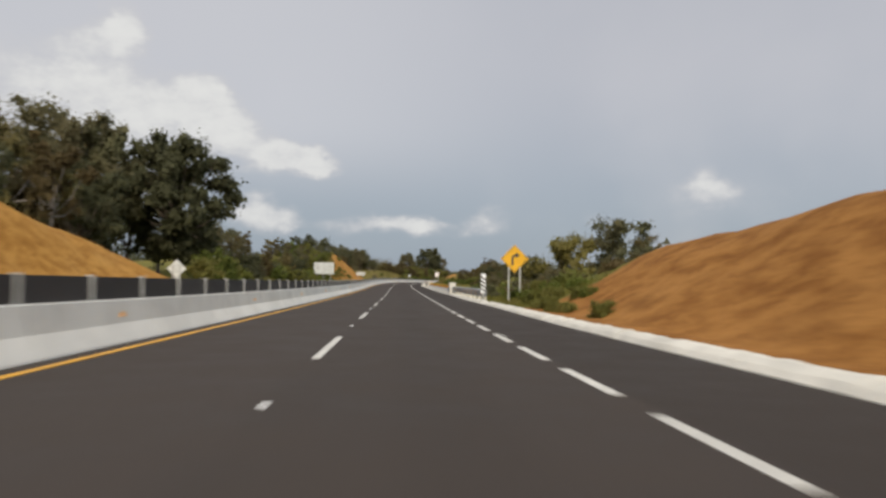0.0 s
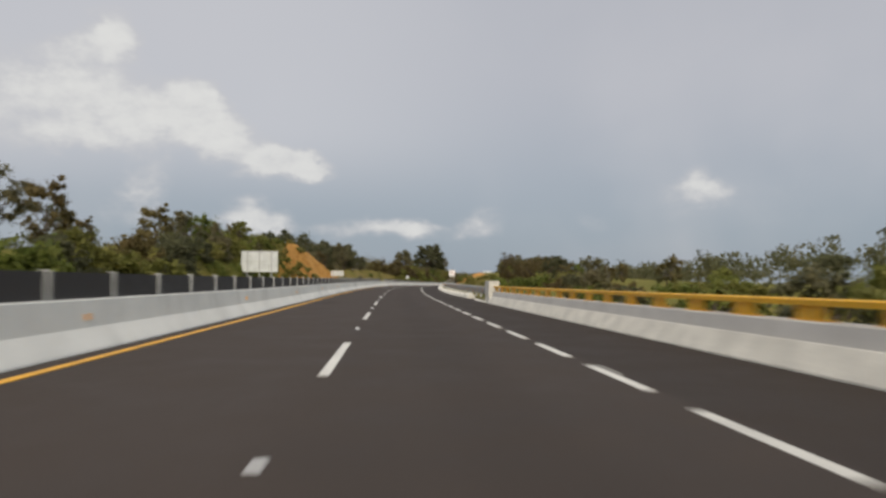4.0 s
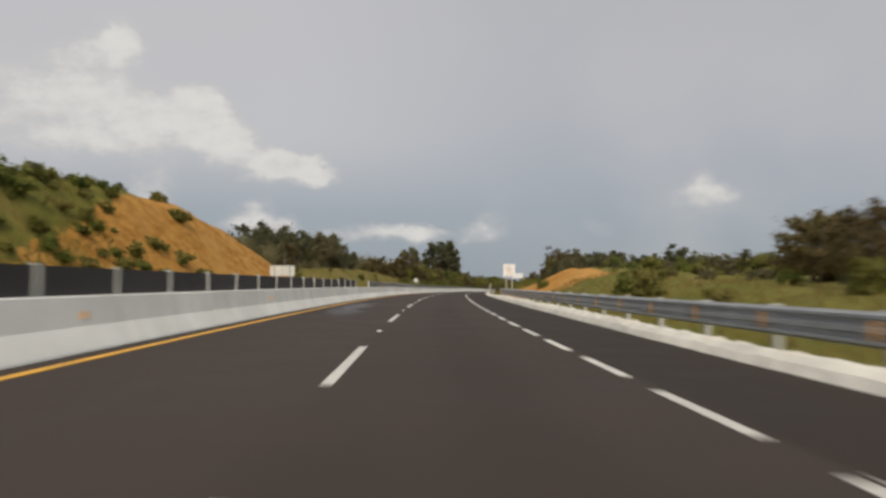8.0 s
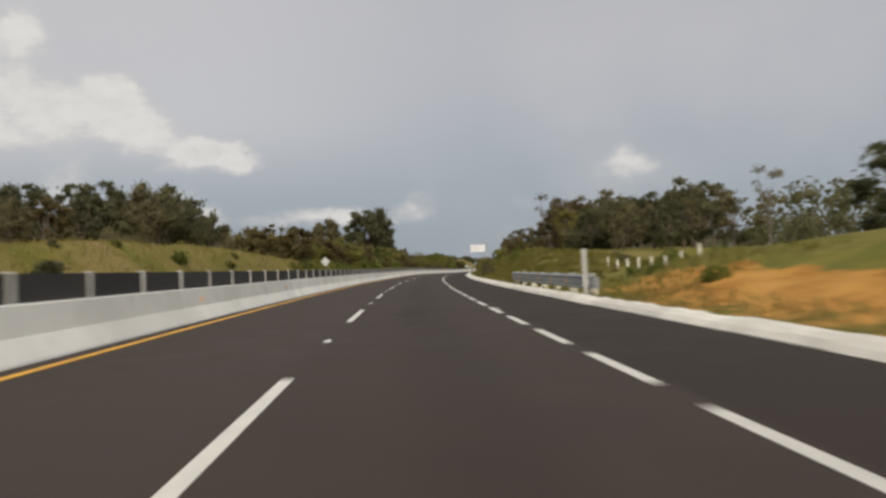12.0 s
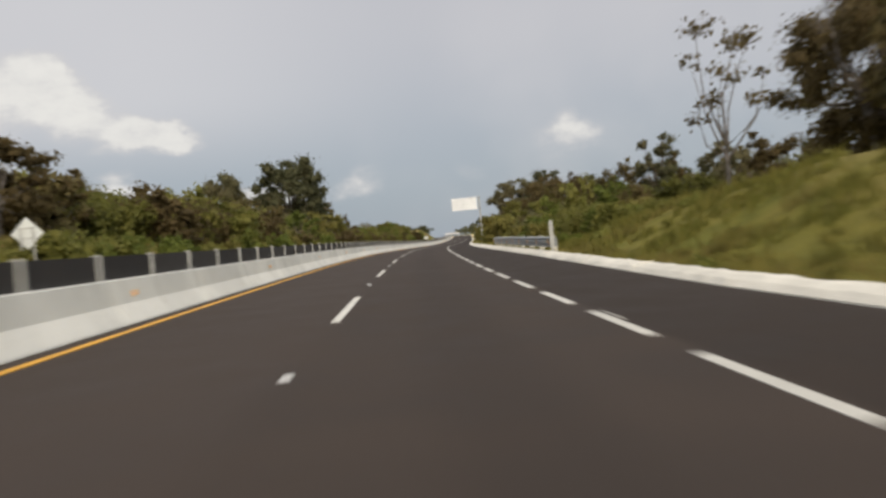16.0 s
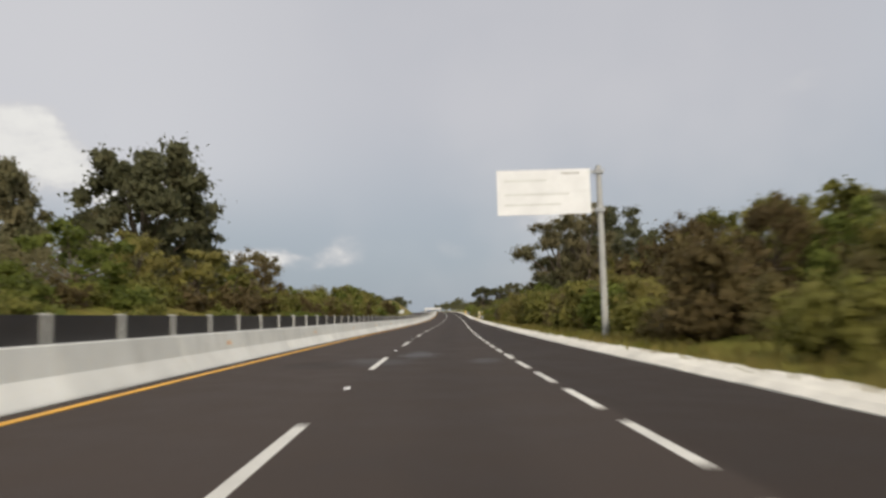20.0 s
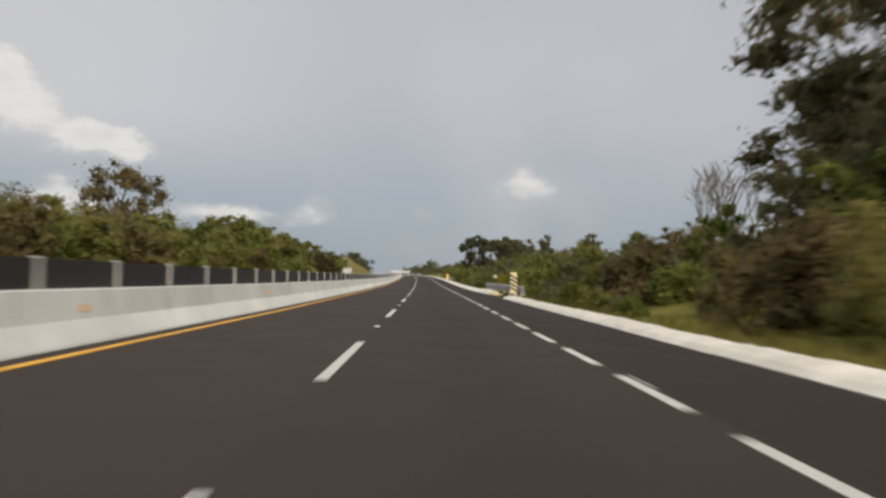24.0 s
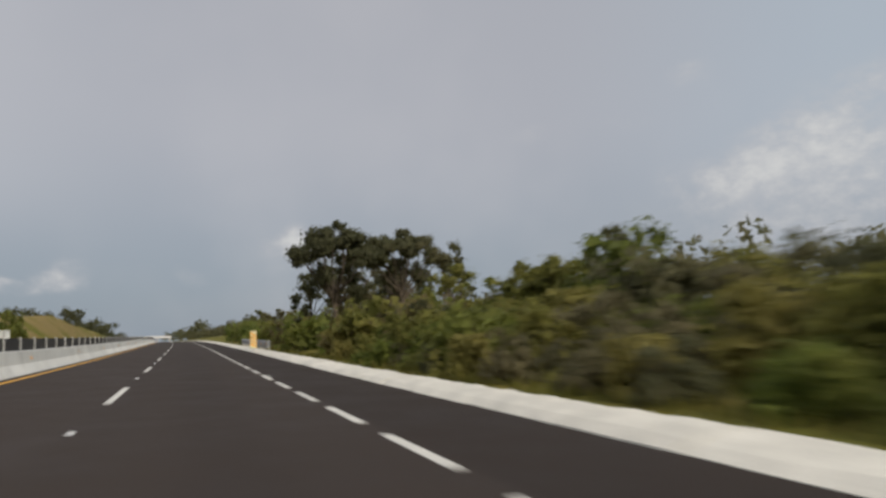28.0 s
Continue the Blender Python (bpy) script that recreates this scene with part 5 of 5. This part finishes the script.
for spot in ((222, 20.5, 5.0), (226, 22.5, 5.4), (264, 25.0, 4.6), (270, 27.0, 4.4), (280, 27.0, 4.1), (288, 26.0, 4.4), (297, 27.0, 4.9), (302, 26.5, 6.0), (307, 31.0, 7.6)):
    top_at("grove", spot[0], spot[1], spot[2], 1.2)
top_at("fine_brown", 226, 14.8, 4.6, 1.1)
top_at("fine_brown", 229, 18.0, 4.7, 1.1)
top_at("fine_brown", 224, 20.0, 4.4, 1.0)
top_at("grove", 231, 24.0, 5.0, 1.0)
top_at("umbrella", 723, 9.8, 9.5, 0.82)
top_at("umbrella", 725.5, 15.4, 9.5, 0.78)
top_at("grove", 748, 27.0, 11.3, 0.8)
top_at("fine_brown", 755, -72, 27.0, 0.9)
top_at("fine_brown", 476, 13.0, 7.8, 0.80)
top_at("fine_green", 485, 10.6, 6.0, 0.72)
top_at("fine_brown", 484, 16.5, 8.6, 0.85)
top_at("fine_green", 470, 12.0, 4.9, 0.95)
top_at("fine_brown", 500, 14.5, 5.8, 0.7)
top_at("fine_green", 492, 11.6, 6.2, 0.75)
top_at("fine_brown", 507, 12.0, 5.8, 0.75)
top_at("fine_green", 513, 14.5, 6.6, 0.8)
top_at("fine_brown", 518, 12.4, 6.6, 0.8)
top_at("fine_green", 516, 20.0, 7.8, 0.9)
top_at("oak2", 462, 24, 10.0, 0.8)
top_at("oak", 407, -42, 16.8, 0.95)
top_at("oak2", 404, -50, 16.8, 0.95)
top_at("oak", 398, -57, 16.2, 0.95)
top_at("oak2", 388, -52, 14.6, 0.95)
top_at("brown", 384, -60, 14.5, 0.9)
top_at("oak", 418, -38, 12.0, 0.8)


def thicket(s0, s1, o0, o1, gap, low, high, kinds, wide=1.0, seed=1):
    """Plants spread evenly but unevenly spaced over a strip, their tops between low and high over the road."""
    r = random.Random(seed)
    rows = max(1, int(round(abs(o1 - o0) / gap)))
    cols = max(1, int(round(abs(s1 - s0) / gap)))
    for i in range(cols):
        for j in range(rows):
            s = s0 + (s1 - s0) * (i + 0.5 * (j % 2) + r.uniform(0.05, 0.75)) / cols
            o = o0 + (o1 - o0) * (j + r.uniform(0.1, 0.9)) / rows
            top, kind = r.uniform(low, high), kinds[r.randrange(len(kinds))]
            plant(kind, s, o, max(0.9, top - float(ground_rise(s, o))), wide * r.uniform(0.85, 1.25), 0.25)


def far_woods(name, strips, label, seed):
    """Woods far from the road, all in one mesh of leaf sprays and short trunks."""
    g = np.random.default_rng(seed)
    verts, faces, soft, base = [], [], [], 0
    for s0, s1, o0, o1, gap, low, high, n, leaf in strips:
        count = int(abs(s1 - s0) * abs(o1 - o0) / gap ** 2)
        for _ in range(count):
            s, o, top = g.uniform(s0, s1), g.uniform(min(o0, o1), max(o0, o1)), g.uniform(low, high)
            foot = road_xyz(s, o, ground_rise(s, o))
            tall = max(3.0, top - float(ground_rise(s, o)))
            d = g.normal(size=(n, 3))
            d /= np.linalg.norm(d, axis=1)[:, None]
            hub = g.normal(size=(5, 3)) * (tall * 0.20, tall * 0.20, tall * 0.10) + (0, 0, tall * 0.58)
            c = hub[g.integers(0, 5, n)] + d * (tall * 0.24) * g.random(n)[:, None] ** 0.33
            c[:, 2] = np.clip(c[:, 2], 0.2, tall)
            t = np.cross(d + 0.6 * g.normal(size=(n, 3)), g.normal(size=(n, 3)))
            t /= np.linalg.norm(t, axis=1)[:, None]
            b = np.cross(d, t)
            k = tall * leaf * (0.6 + g.random(n))[:, None]
            verts.append((foot + np.stack([c - t * k * 1.3, c + t * k - b * k * 0.9, c + t * k + b * k * 0.8], 1)).reshape(-1, 3))
            faces += [(base + 3 * i, base + 3 * i + 1, base + 3 * i + 2) for i in range(n)]
            base += 3 * n
            soft.append(np.repeat(d, 3, axis=0))
            w = tall * 0.02
            verts.append(foot + np.array([(-w, 0, -0.5), (w, 0, -0.5), (w * 0.5, 0, tall * 0.6), (0, -w, -0.5), (0, w, -0.5), (0, w * 0.5, tall * 0.6)]))
            faces += [(base, base + 1, base + 2), (base + 3, base + 4, base + 5)]
            base += 6
            soft.append(np.tile((0.0, -1.0, 0.2), (6, 1)))
    me = mesh_of(name, np.concatenate(verts), faces, LEAF_DARK, True)
    me.normals_split_custom_set_from_vertices(np.concatenate(soft).tolist())
    tagged(new(name, me), label, "woods", kind="stuff")


B = ["bush_green", "bush_olive", "bush_dark", "bush_brown"]
N = ["near_green", "near_olive", "near_dark", "near_green", "near_brown"]
O = ["near_green", "near_olive", "near_brown", "near_olive", "near_brown"]
G = ["bush_green", "bush_green", "bush_olive", "bush_dark"]
T = ["grove", "green", "olive", "grove"]
W = ["grove", "oak", "oak2", "brown"]
# crowns that stand over the thickets
for s, o, top, kind, wide in (
        (466, 22, 8.2, "fine_brown", 0.8), (474, 22, 7.2, "grove", 0.8),
        (505, 14, 5.2, "green", 0.8), (510, 14, 6.6, "fine_green", 0.8), (519, 14.5, 7.2, "fine_green", 0.75), (536, 14, 7.9, "grove", 0.85), (528, 15, 7.0, "olive", 0.85),
        (208, -28, 9.9, "grove", 1.0), (214, -29, 9.2, "green", 1.0), (222, -28, 9.4, "grove", 1.0), (236, -28, 10.8, "fine_green", 1.0), (245, -30, 11.6, "fine_green", 0.8), (246, -28.5, 9.2, "green", 1.0), (264, -28, 9.8, "grove", 1.0),
        (484, -30, 9.8, "fine_green", 1.1), (492, -31, 9.7, "green", 1.2), (500, -30, 9.6, "fine_brown", 1.1),
        (374, -45, 11.4, "oak", 0.9), (383, -46, 12.6, "brown", 1.0), (390, -45, 14.4, "oak2", 0.9), (419, -45, 16.6, "oak", 0.9), (428, -46, 14.8, "oak2", 1.0), (440, -45, 12.8, "brown", 1.0),
        (404, 20.0, 9.6, "fine_green", 0.8), (391, 21, 8.6, "grove", 0.9), (631, 20, 6.4, "fine_brown", 0.9), (642, 14, 5.8, "grove", 0.8), (770, 26, 11.2, "grove", 1.1), (800, 27, 12.8, "oak", 1.1), (700, 19, 6.4, "grove", 0.8), (708, 20, 5.7, "green", 0.9),
        (690, -31, 10.2, "olive", 1.1), (702, -30, 10.4, "green", 1.1), (718, -30, 10.2, "olive", 1.1), (735, -30, 9.6, "green", 1.1), (752, -30, 9.2, "olive", 1.1), (775, -31, 9.4, "green", 1.1),
        (622, -30, 7.6, "green", 1.0), (634, -30, 7.4, "olive", 1.1)):
    top_at(kind, s, o, top, wide)
for s, o, tall, kind in ((653.5, 7.9, 2.6, "near_dark"), (655.5, 9.2, 3.0, "near_green"), (658.0, 8.4, 2.8, "near_dark"), (657.0, 11.6, 3.3, "near_olive"), (661.0, 9.8, 3.0, "near_dark"), (664.5, 8.6, 2.6, "near_green"), (663.0, 12.4, 3.4, "near_brown"), (650.0, 8.8, 3.0, "near_green"), (674.0, 6.5, 1.2, "near_dark"), (676.0, 6.7, 1.4, "near_green"), (678.5, 6.5, 1.3, "near_dark"), (681.0, 6.7, 1.4, "near_dark")):
    plant(kind, s, o, tall)
top_at("wisp", 84, 20.0, 5.8, 0.8)
for s, o, top, kind in ((676, 12.0, 3.9, "tall_green"), (680, 12.4, 3.9, "tall_dark"), (684, 13.4, 4.0, "tall_olive"), (688, 13.6, 4.5, "tall_dark"), (692, 14.0, 5.4, "tall_green"), (696, 13.6, 5.0, "tall_olive"), (702, 14.0, 4.4, "tall_green")):
    top_at(kind, s, o, top, 1.15)
for s, o, tall in ((58, 6.6, 0.8), (61, 7.4, 1.0), (64, 6.9, 0.9), (66.5, 8.2, 1.2), (69, 7.2, 1.0), (71.5, 8.6, 1.2), (74, 7.4, 1.0), (76, 9.4, 1.3), (63, 9.0, 1.0)):
    plant("near_green" if (s * 2) % 3 < 2 else "near_olive", s, o, tall, 1.1)
for k in range(9):
    plant(("weed", "dry_weed")[k % 2], 390.5 + k * 1.5, 5.75 + 0.25 * (k % 3), 0.34 + 0.07 * (k % 4), 0.55)
for k in range(8):
    plant(("weed", "dry_weed", "near_dark")[k % 3], 158.5 + k * 1.7, 6.0 + 0.5 * (k % 3), 0.35 + 0.08 * (k % 4), 0.9)
plant("near_green", 270.4, 8.8, 1.1, 0.75)
plant("near_olive", 271.6, 9.3, 0.8, 0.7)
for k in range(7):
    plant(("weed", "dry_weed")[k % 2], 259.0 + 2.0 * k, 14.2 + 0.5 * (k % 3), 0.40 + 0.07 * (k % 3), 0.9)
# right of the road
thicket(54, 66, 6.4, 8.2, 3.0, 0.7, 1.4, ["near_green", "near_olive"], 0.8, 2)
thicket(62, 92, 9.5, 15, 3.1, 1.6, 3.0, B, 1.0, 3)
thicket(80, 102, 15, 26, 6, 1.6, 2.7, ["bush_green", "bush_dark"], 1.0, 4)
thicket(76, 99, 6.6, 9.5, 2.8, 0.35, 0.8, ["near_dark", "near_green"], 1.0, 41)
thicket(122, 165, 18, 30, 9, 1.2, 3.6, T, 1.2, 5)
thicket(165, 188, 14, 22, 4.6, 0.9, 1.7, B, 1.1, 61)
thicket(190, 262, 15, 22, 4.6, 1.8, 3.2, B, 1.1, 6)
thicket(165, 206, 23, 38, 7.5, 1.2, 1.9, B, 1.4, 62)
thicket(212, 242, 23, 40, 8.0, 4.0, 5.6, ["grove", "brown", "grove", "green"], 1.1, 7)
thicket(220, 244, 18, 26, 6, 4.2, 5.2, ["brown", "grove"], 1.0, 71)
thicket(250, 284, 17, 30, 5.0, 3.2, 4.5, ["bush_green", "bush_dark", "bush_olive"], 1.1, 81)
thicket(297, 308, 19, 34, 5.5, 4.8, 6.0, T, 1.15, 82)
thicket(306, 330, 19, 34, 7.5, 5.8, 7.6, T, 1.15, 8)
thicket(354, 376, 19, 30, 5.5, 6.6, 9.0, ["grove", "oak", "oak2", "grove"], 0.85, 9)
top_at("wisp", 352, 28.0, 8.6, 0.9)
thicket(388, 416, 18.5, 24, 3.6, 4.6, 7.2, ["tall_dark", "tall_brown", "tall_dark"], 1.0, 103)
thicket(396, 418, 21.0, 32, 5.0, 8.8, 10.8, ["grove", "oak", "grove"], 1.0, 102)
thicket(404, 420, 24.0, 42, 5.6, 10.2, 12.4, ["grove", "oak", "grove", "brown"], 0.85, 101)
plant("near_dark", 374.2, 6.7, 2.3, 0.6)
plant("near_green", 373.0, 5.5, 0.8, 0.7)
plant("near_olive", 376.0, 7.2, 1.2, 0.7)
thicket(380, 414, 20.0, 38, 6.4, 7.4, 10.6, ["grove", "oak", "oak2", "brown", "wisp"], 0.8, 10)
thicket(322, 350, 13, 22, 4.6, 1.3, 2.3, G, 1.0, 12)
bank = random.Random(90)
for _ in range(26):
    plant(bank.choice(["weed", "dry_weed"]), bank.uniform(362, 436), bank.uniform(7.4, 14.5), bank.uniform(0.4, 0.9), bank.uniform(0.8, 1.3))
thicket(432, 470, 14, 22, 4.2, 4.2, 5.3, ["tall_green", "tall_olive", "tall_green", "tall_brown"], 1.0, 13)
thicket(432, 470, 22, 34, 6.6, 5.6, 8.0, ["grove", "brown", "oak2"], 0.85, 131)
thicket(424, 470, 6.9, 8.8, 2.5, 1.2, 2.3, ["near_green", "near_olive"], 0.9, 143)
thicket(452, 470, 8.4, 14, 3.0, 2.0, 3.8, N, 1.0, 14)
thicket(425, 452, 8.0, 15, 3.3, 2.2, 3.6, ["near_green", "near_olive", "near_green"], 1.0, 142)
thicket(438, 462, 10.5, 15, 4.0, 4.2, 5.6, ["tall_green", "tall_dark", "tall_brown"], 0.8, 141)
top_at("fine_brown", 451, 13.6, 6.2, 0.75)
thicket(466, 560, 7.2, 10.9, 2.9, 2.6, 4.4, O, 0.95, 15)
thicket(496, 550, 12.5, 15.5, 4.4, 5.0, 6.6, ["tall_brown", "tall_olive", "tall_brown", "olive"], 0.9, 16)
thicket(466, 560, 16, 22, 6.0, 6.4, 8.0, T, 0.85, 161)
thicket(560, 618, 7.0, 10.6, 2.9, 2.4, 4.0, O + ["near_green"], 0.95, 17)
thicket(562, 640, 12, 19, 6.5, 4.2, 6.4, T + ["brown"], 0.85, 18)
thicket(618, 672, 6.8, 10.0, 2.8, 2.0, 3.4, N[:4], 0.95, 19)
thicket(672, 702, 6.8, 11.0, 2.8, 2.3, 3.3, N[:4], 1.05, 193)
thicket(600, 704, 5.9, 7.2, 2.3, 0.9, 1.7, ["near_dark", "near_green", "near_olive"], 0.9, 192)
thicket(636, 670, 10.5, 14.5, 3.7, 4.6, 5.5, ["tall_green", "tall_dark", "tall_olive"], 0.8, 191)
thicket(640, 674, 15, 22, 6.2, 5.2, 6.6, T, 0.85, 20)
thicket(676, 716, 11, 22, 5.4, 4.2, 5.4, ["tall_green", "tall_olive", "green", "tall_dark"], 0.85, 201)
thicket(700, 738, 7.0, 10.2, 3.3, 2.2, 3.6, B, 1.0, 21)
thicket(738, 800, 7.0, 10.4, 3.6, 2.8, 4.2, G, 1.0, 211)
top_at("grove", 729, 9.0, 6.4, 0.9)
top_at("grove", 730, 15.5, 6.6, 0.9)
top_at("grove", 728, 12.5, 6.0, 0.8)
thicket(755, 900, 11, 16, 9, 4.0, 6.0, T, 1.0, 22)
# left of the road
tuft = random.Random(88)
for _ in range(46):
    plant(tuft.choice(["bush_green", "bush_olive", "near_olive", "bush_green"]), tuft.uniform(206, 268), tuft.uniform(-26.5, -20.2), tuft.uniform(0.6, 1.5), tuft.uniform(0.9, 1.3))
thicket(60, 112, -28, -44, 8, 9, 15, W, 0.9, 31)
thicket(106, 196, -20.5, -25.6, 4.3, 3.4, 7.6, B, 1.1, 32)
for _ in range(90):
    plant(tuft.choice(["weed", "dry_weed", "weed"]), tuft.uniform(200, 262), tuft.uniform(-27, -20.4), tuft.uniform(0.45, 1.0), tuft.uniform(0.9, 1.5))
thicket(196, 240, -25.5, -29, 3.8, 6.0, 8.8, G, 0.9, 321)
thicket(208, 244, -21.0, -25, 4.6, 2.6, 4.6, G, 0.7, 322)
thicket(120, 246, -30, -40, 9, 8.6, 12.5, W, 0.9, 33)
thicket(222, 242, -26.0, -32, 4.2, 9.6, 11.4, G, 0.85, 34)
thicket(242, 262, -26.5, -32, 4.2, 9.2, 10.4, G, 1.0, 342)
thicket(228, 256, -22.8, -26, 3.6, 7.6, 9.2, G, 0.8, 341)
thicket(318, 440, -20.5, -27, 8.0, 2.0, 4.6, G, 1.0, 36)
thicket(418, 520, -20.4, -24.5, 4.0, 2.6, 4.4, ["bush_green", "bush_olive", "bush_green"], 1.1, 37)
thicket(425, 520, -26, -35, 5.0, 8.8, 11.6, ["tall_brown", "tall_brown", "tall_olive", "brown"], 1.2, 371)
thicket(500, 600, -23.0, -26.5, 4.4, 3.6, 6.2, ["bush_olive", "bush_brown", "bush_green", "bush_brown"], 1.1, 391)
thicket(500, 600, -20.2, -22.4, 3.0, 1.9, 3.0, ["bush_green", "bush_olive", "bush_green"], 1.1, 392)
thicket(600, 790, -20.3, -25.5, 5.0, 3.4, 6.6, ["bush_green", "bush_olive", "bush_green", "bush_brown"], 1.1, 39)
thicket(525, 596, -26, -38, 9.0, 7.2, 10.4, ["green", "olive", "green", "grove"], 1.1, 40)
thicket(596, 630, -26, -38, 8.0, 5.4, 7.2, ["green", "olive", "tall_brown"], 1.1, 403)
top_at("brown", 612, -33, 11.5, 0.8)
M = ["tall_green", "tall_olive", "tall_brown", "tall_olive"]
thicket(630, 664, -25, -38, 6.2, 5.6, 7.4, M, 1.2, 401)
thicket(664, 690, -25, -38, 6.2, 7.4, 9.2, M, 1.2, 404)
thicket(690, 735, -25, -38, 6.2, 8.6, 10.8, M, 1.2, 405)
thicket(735, 790, -26, -38, 9.5, 7.0, 10.0, T, 1.1, 402)
far_woods("far_woods", [(262, 300, 44, 130, 15, 3, 4.6, 220, 0.036), (300, 345, 40, 130, 15, 4, 6.5, 220, 0.036), (385, 1100, 42, 130, 17, 8, 13, 220, 0.036), (120, 270, 42, 120, 15, 5, 9, 220, 0.036), (800, 1060, 9, 16, 6, 3, 5.5, 110, 0.055), (900, 1060, 16, 40, 9, 4, 7, 110, 0.055)], "dark line of woods beyond the fields", 61)
far_woods("far_woods", [(-20, 160, 34, 120, 14, 4, 9, 220, 0.036), (1050, 1700, 12, 160, 21, 7, 13, 100, 0.055)], "distant dark line of woods", 62)
far_woods("far_woods", [(296, 404, -40, -80, 9, 8, 13, 800, 0.016), (420, 570, -38, -62, 9, 9, 13, 900, 0.014), (440, 570, -62, -130, 14, 16, 22, 1100, 0.013), (600, 830, -42, -80, 11, 9, 13, 800, 0.016)], "dark woods above the grassy bank", 63)
far_woods("far_woods", [(100, 1100, -80, -170, 20, 11, 18, 180, 0.036), (860, 1060, -24, -60, 8.5, 6, 11, 110, 0.055), (1050, 1700, -26, -170, 22, 8, 14, 100, 0.055)], "distant dark woods on rising ground", 64)
plant("near_olive", 645.3, 7.2, 1.6)
flowers = thing("flowering_bush", Matrix.Translation(on_ground(644.5, 6.4)), "low bush covered in yellow blossom", "bush")
piece("blossom", leaf_cloud("blossom", [(0, 0, 0.9, 0.45, 0.45, 0.6), (0.2, 0.1, 1.5, 0.25, 0.25, 0.3)], 260, 0.09, FLOWER, 77), flowers)
part("woody_stem", rod([(0, 0, -0.3), (0.1, 0, 0.9)], [0.04, 0.02], 5), BARK, flowers)


# ---- grass and weeds on the verges ----
def grass_strip(name, s0, s1, o0, o1, count, tall, label, seed, clump=0):
    """Blades of grass over a strip, their faces turned to the road; clump: blades to a tussock, or none."""
    g = np.random.default_rng(seed)
    s, o = g.uniform(s0, s1, count), g.uniform(min(o0, o1), max(o0, o1), count)
    if clump:
        of = g.integers(0, count // clump, count)
        size = (0.35 + g.random(count) ** 2)[of]
        s, o = s[of] + g.normal(size=count) * 0.32 * size, o[of] + g.normal(size=count) * 0.32 * size
        tall = tall * (0.5 + size)
    foot = road_xyz(s, o, ground_rise(s, o) - 0.03)
    h = tall * (0.4 + 0.9 * g.random(count))
    a = (math.pi if o0 > 0 else 0.0) - np.interp(s, STATION, _head) + g.uniform(-1.2, 1.2, count) - (0.5 if o0 < 0 else -0.5)
    w = 0.018 + 0.03 * g.random(count)
    side = np.stack([-np.sin(a) * w, np.cos(a) * w, 0 * w], 1)
    tip = np.stack([g.normal(size=count) * 0.35 * h, g.normal(size=count) * 0.35 * h, h], 1)
    mid = tip * np.array([0.4, 0.4, 0.6])
    verts = np.stack([foot - side, foot + side, foot + mid + side * 0.7, foot + tip, foot + mid - side * 0.7], 1).reshape(-1, 3)
    faces = []
    for i in range(count):
        k = 5 * i
        faces += [(k, k + 1, k + 2, k + 4), (k + 4, k + 2, k + 3)]
    me = mesh_of(name, verts, faces, GRASS_BLADE, True)
    lean = np.stack([0.35 * g.normal(size=count), 0.35 * g.normal(size=count) - 0.25, np.ones(count)], 1)
    me.normals_split_custom_set_from_vertices(np.repeat(lean / np.linalg.norm(lean, axis=1)[:, None], 5, axis=0).tolist())
    tagged(new(name, me), label, "grass", kind="stuff")


grass_strip("grass", 330, 452, 5.4, 6.8, 6000, 0.24, "tall green and straw-coloured grass on the verge", 1)
grass_strip("grass", 336, 442, 6.4, 15.0, 30000, 0.30, "rank olive and straw-coloured tussocks on the bank", 11, 30)
grass_strip("grass", 452, 596, 5.3, 7.4, 5600, 0.36, "weeds and grass between kerb and shrubs", 2)
grass_strip("grass", 596, 760, 5.3, 6.3, 2600, 0.28, "sparse weeds between kerb and shrubs", 12)
thicket(312, 334, 6.4, 10.5, 5.2, 0.7, 1.7, ["near_olive", "near_green"], 0.75, 66)
grass_strip("grass", 312, 326, 5.4, 12, 1200, 0.24, "weeds and grass below the bare cut slope", 8)
thicket(48, 60, 5.9, 7.0, 3.0, 0.35, 0.7, ["near_green", "near_olive"], 0.9, 21)
grass_strip("grass", 292, 316, 5.3, 7.6, 1100, 0.17, "weeds at the foot of the bare cut slope", 9)
grass_strip("grass", 60, 98, 5.6, 10, 2200, 0.30, "weeds behind the kerb near the bridge", 3)
thicket(196, 256, 8.5, 14.5, 4.6, 1.4, 2.6, ["near_olive", "near_green", "near_olive"], 0.9, 65)
grass_strip("grass", 172, 262, 5.7, 14, 6200, 0.27, "grass and weeds behind the guard rail", 4)
grass_strip("grass", 196, 250, -20.0, -31, 9000, 0.45, "rank grass and weeds over the cut bank", 10)
grass_strip("grass", 300, 460, -19.2, -30, 15000, 0.34, "dry grass on the bank beyond the barrier", 5)
grass_strip("grass", 460, 760, -19.0, -22, 7000, 0.6, "green weeds at the foot of the shrubs", 6)
grass_strip("grass", 108, 245, -19.0, -22, 5000, 0.5, "green weeds along the opposite shoulder", 7)
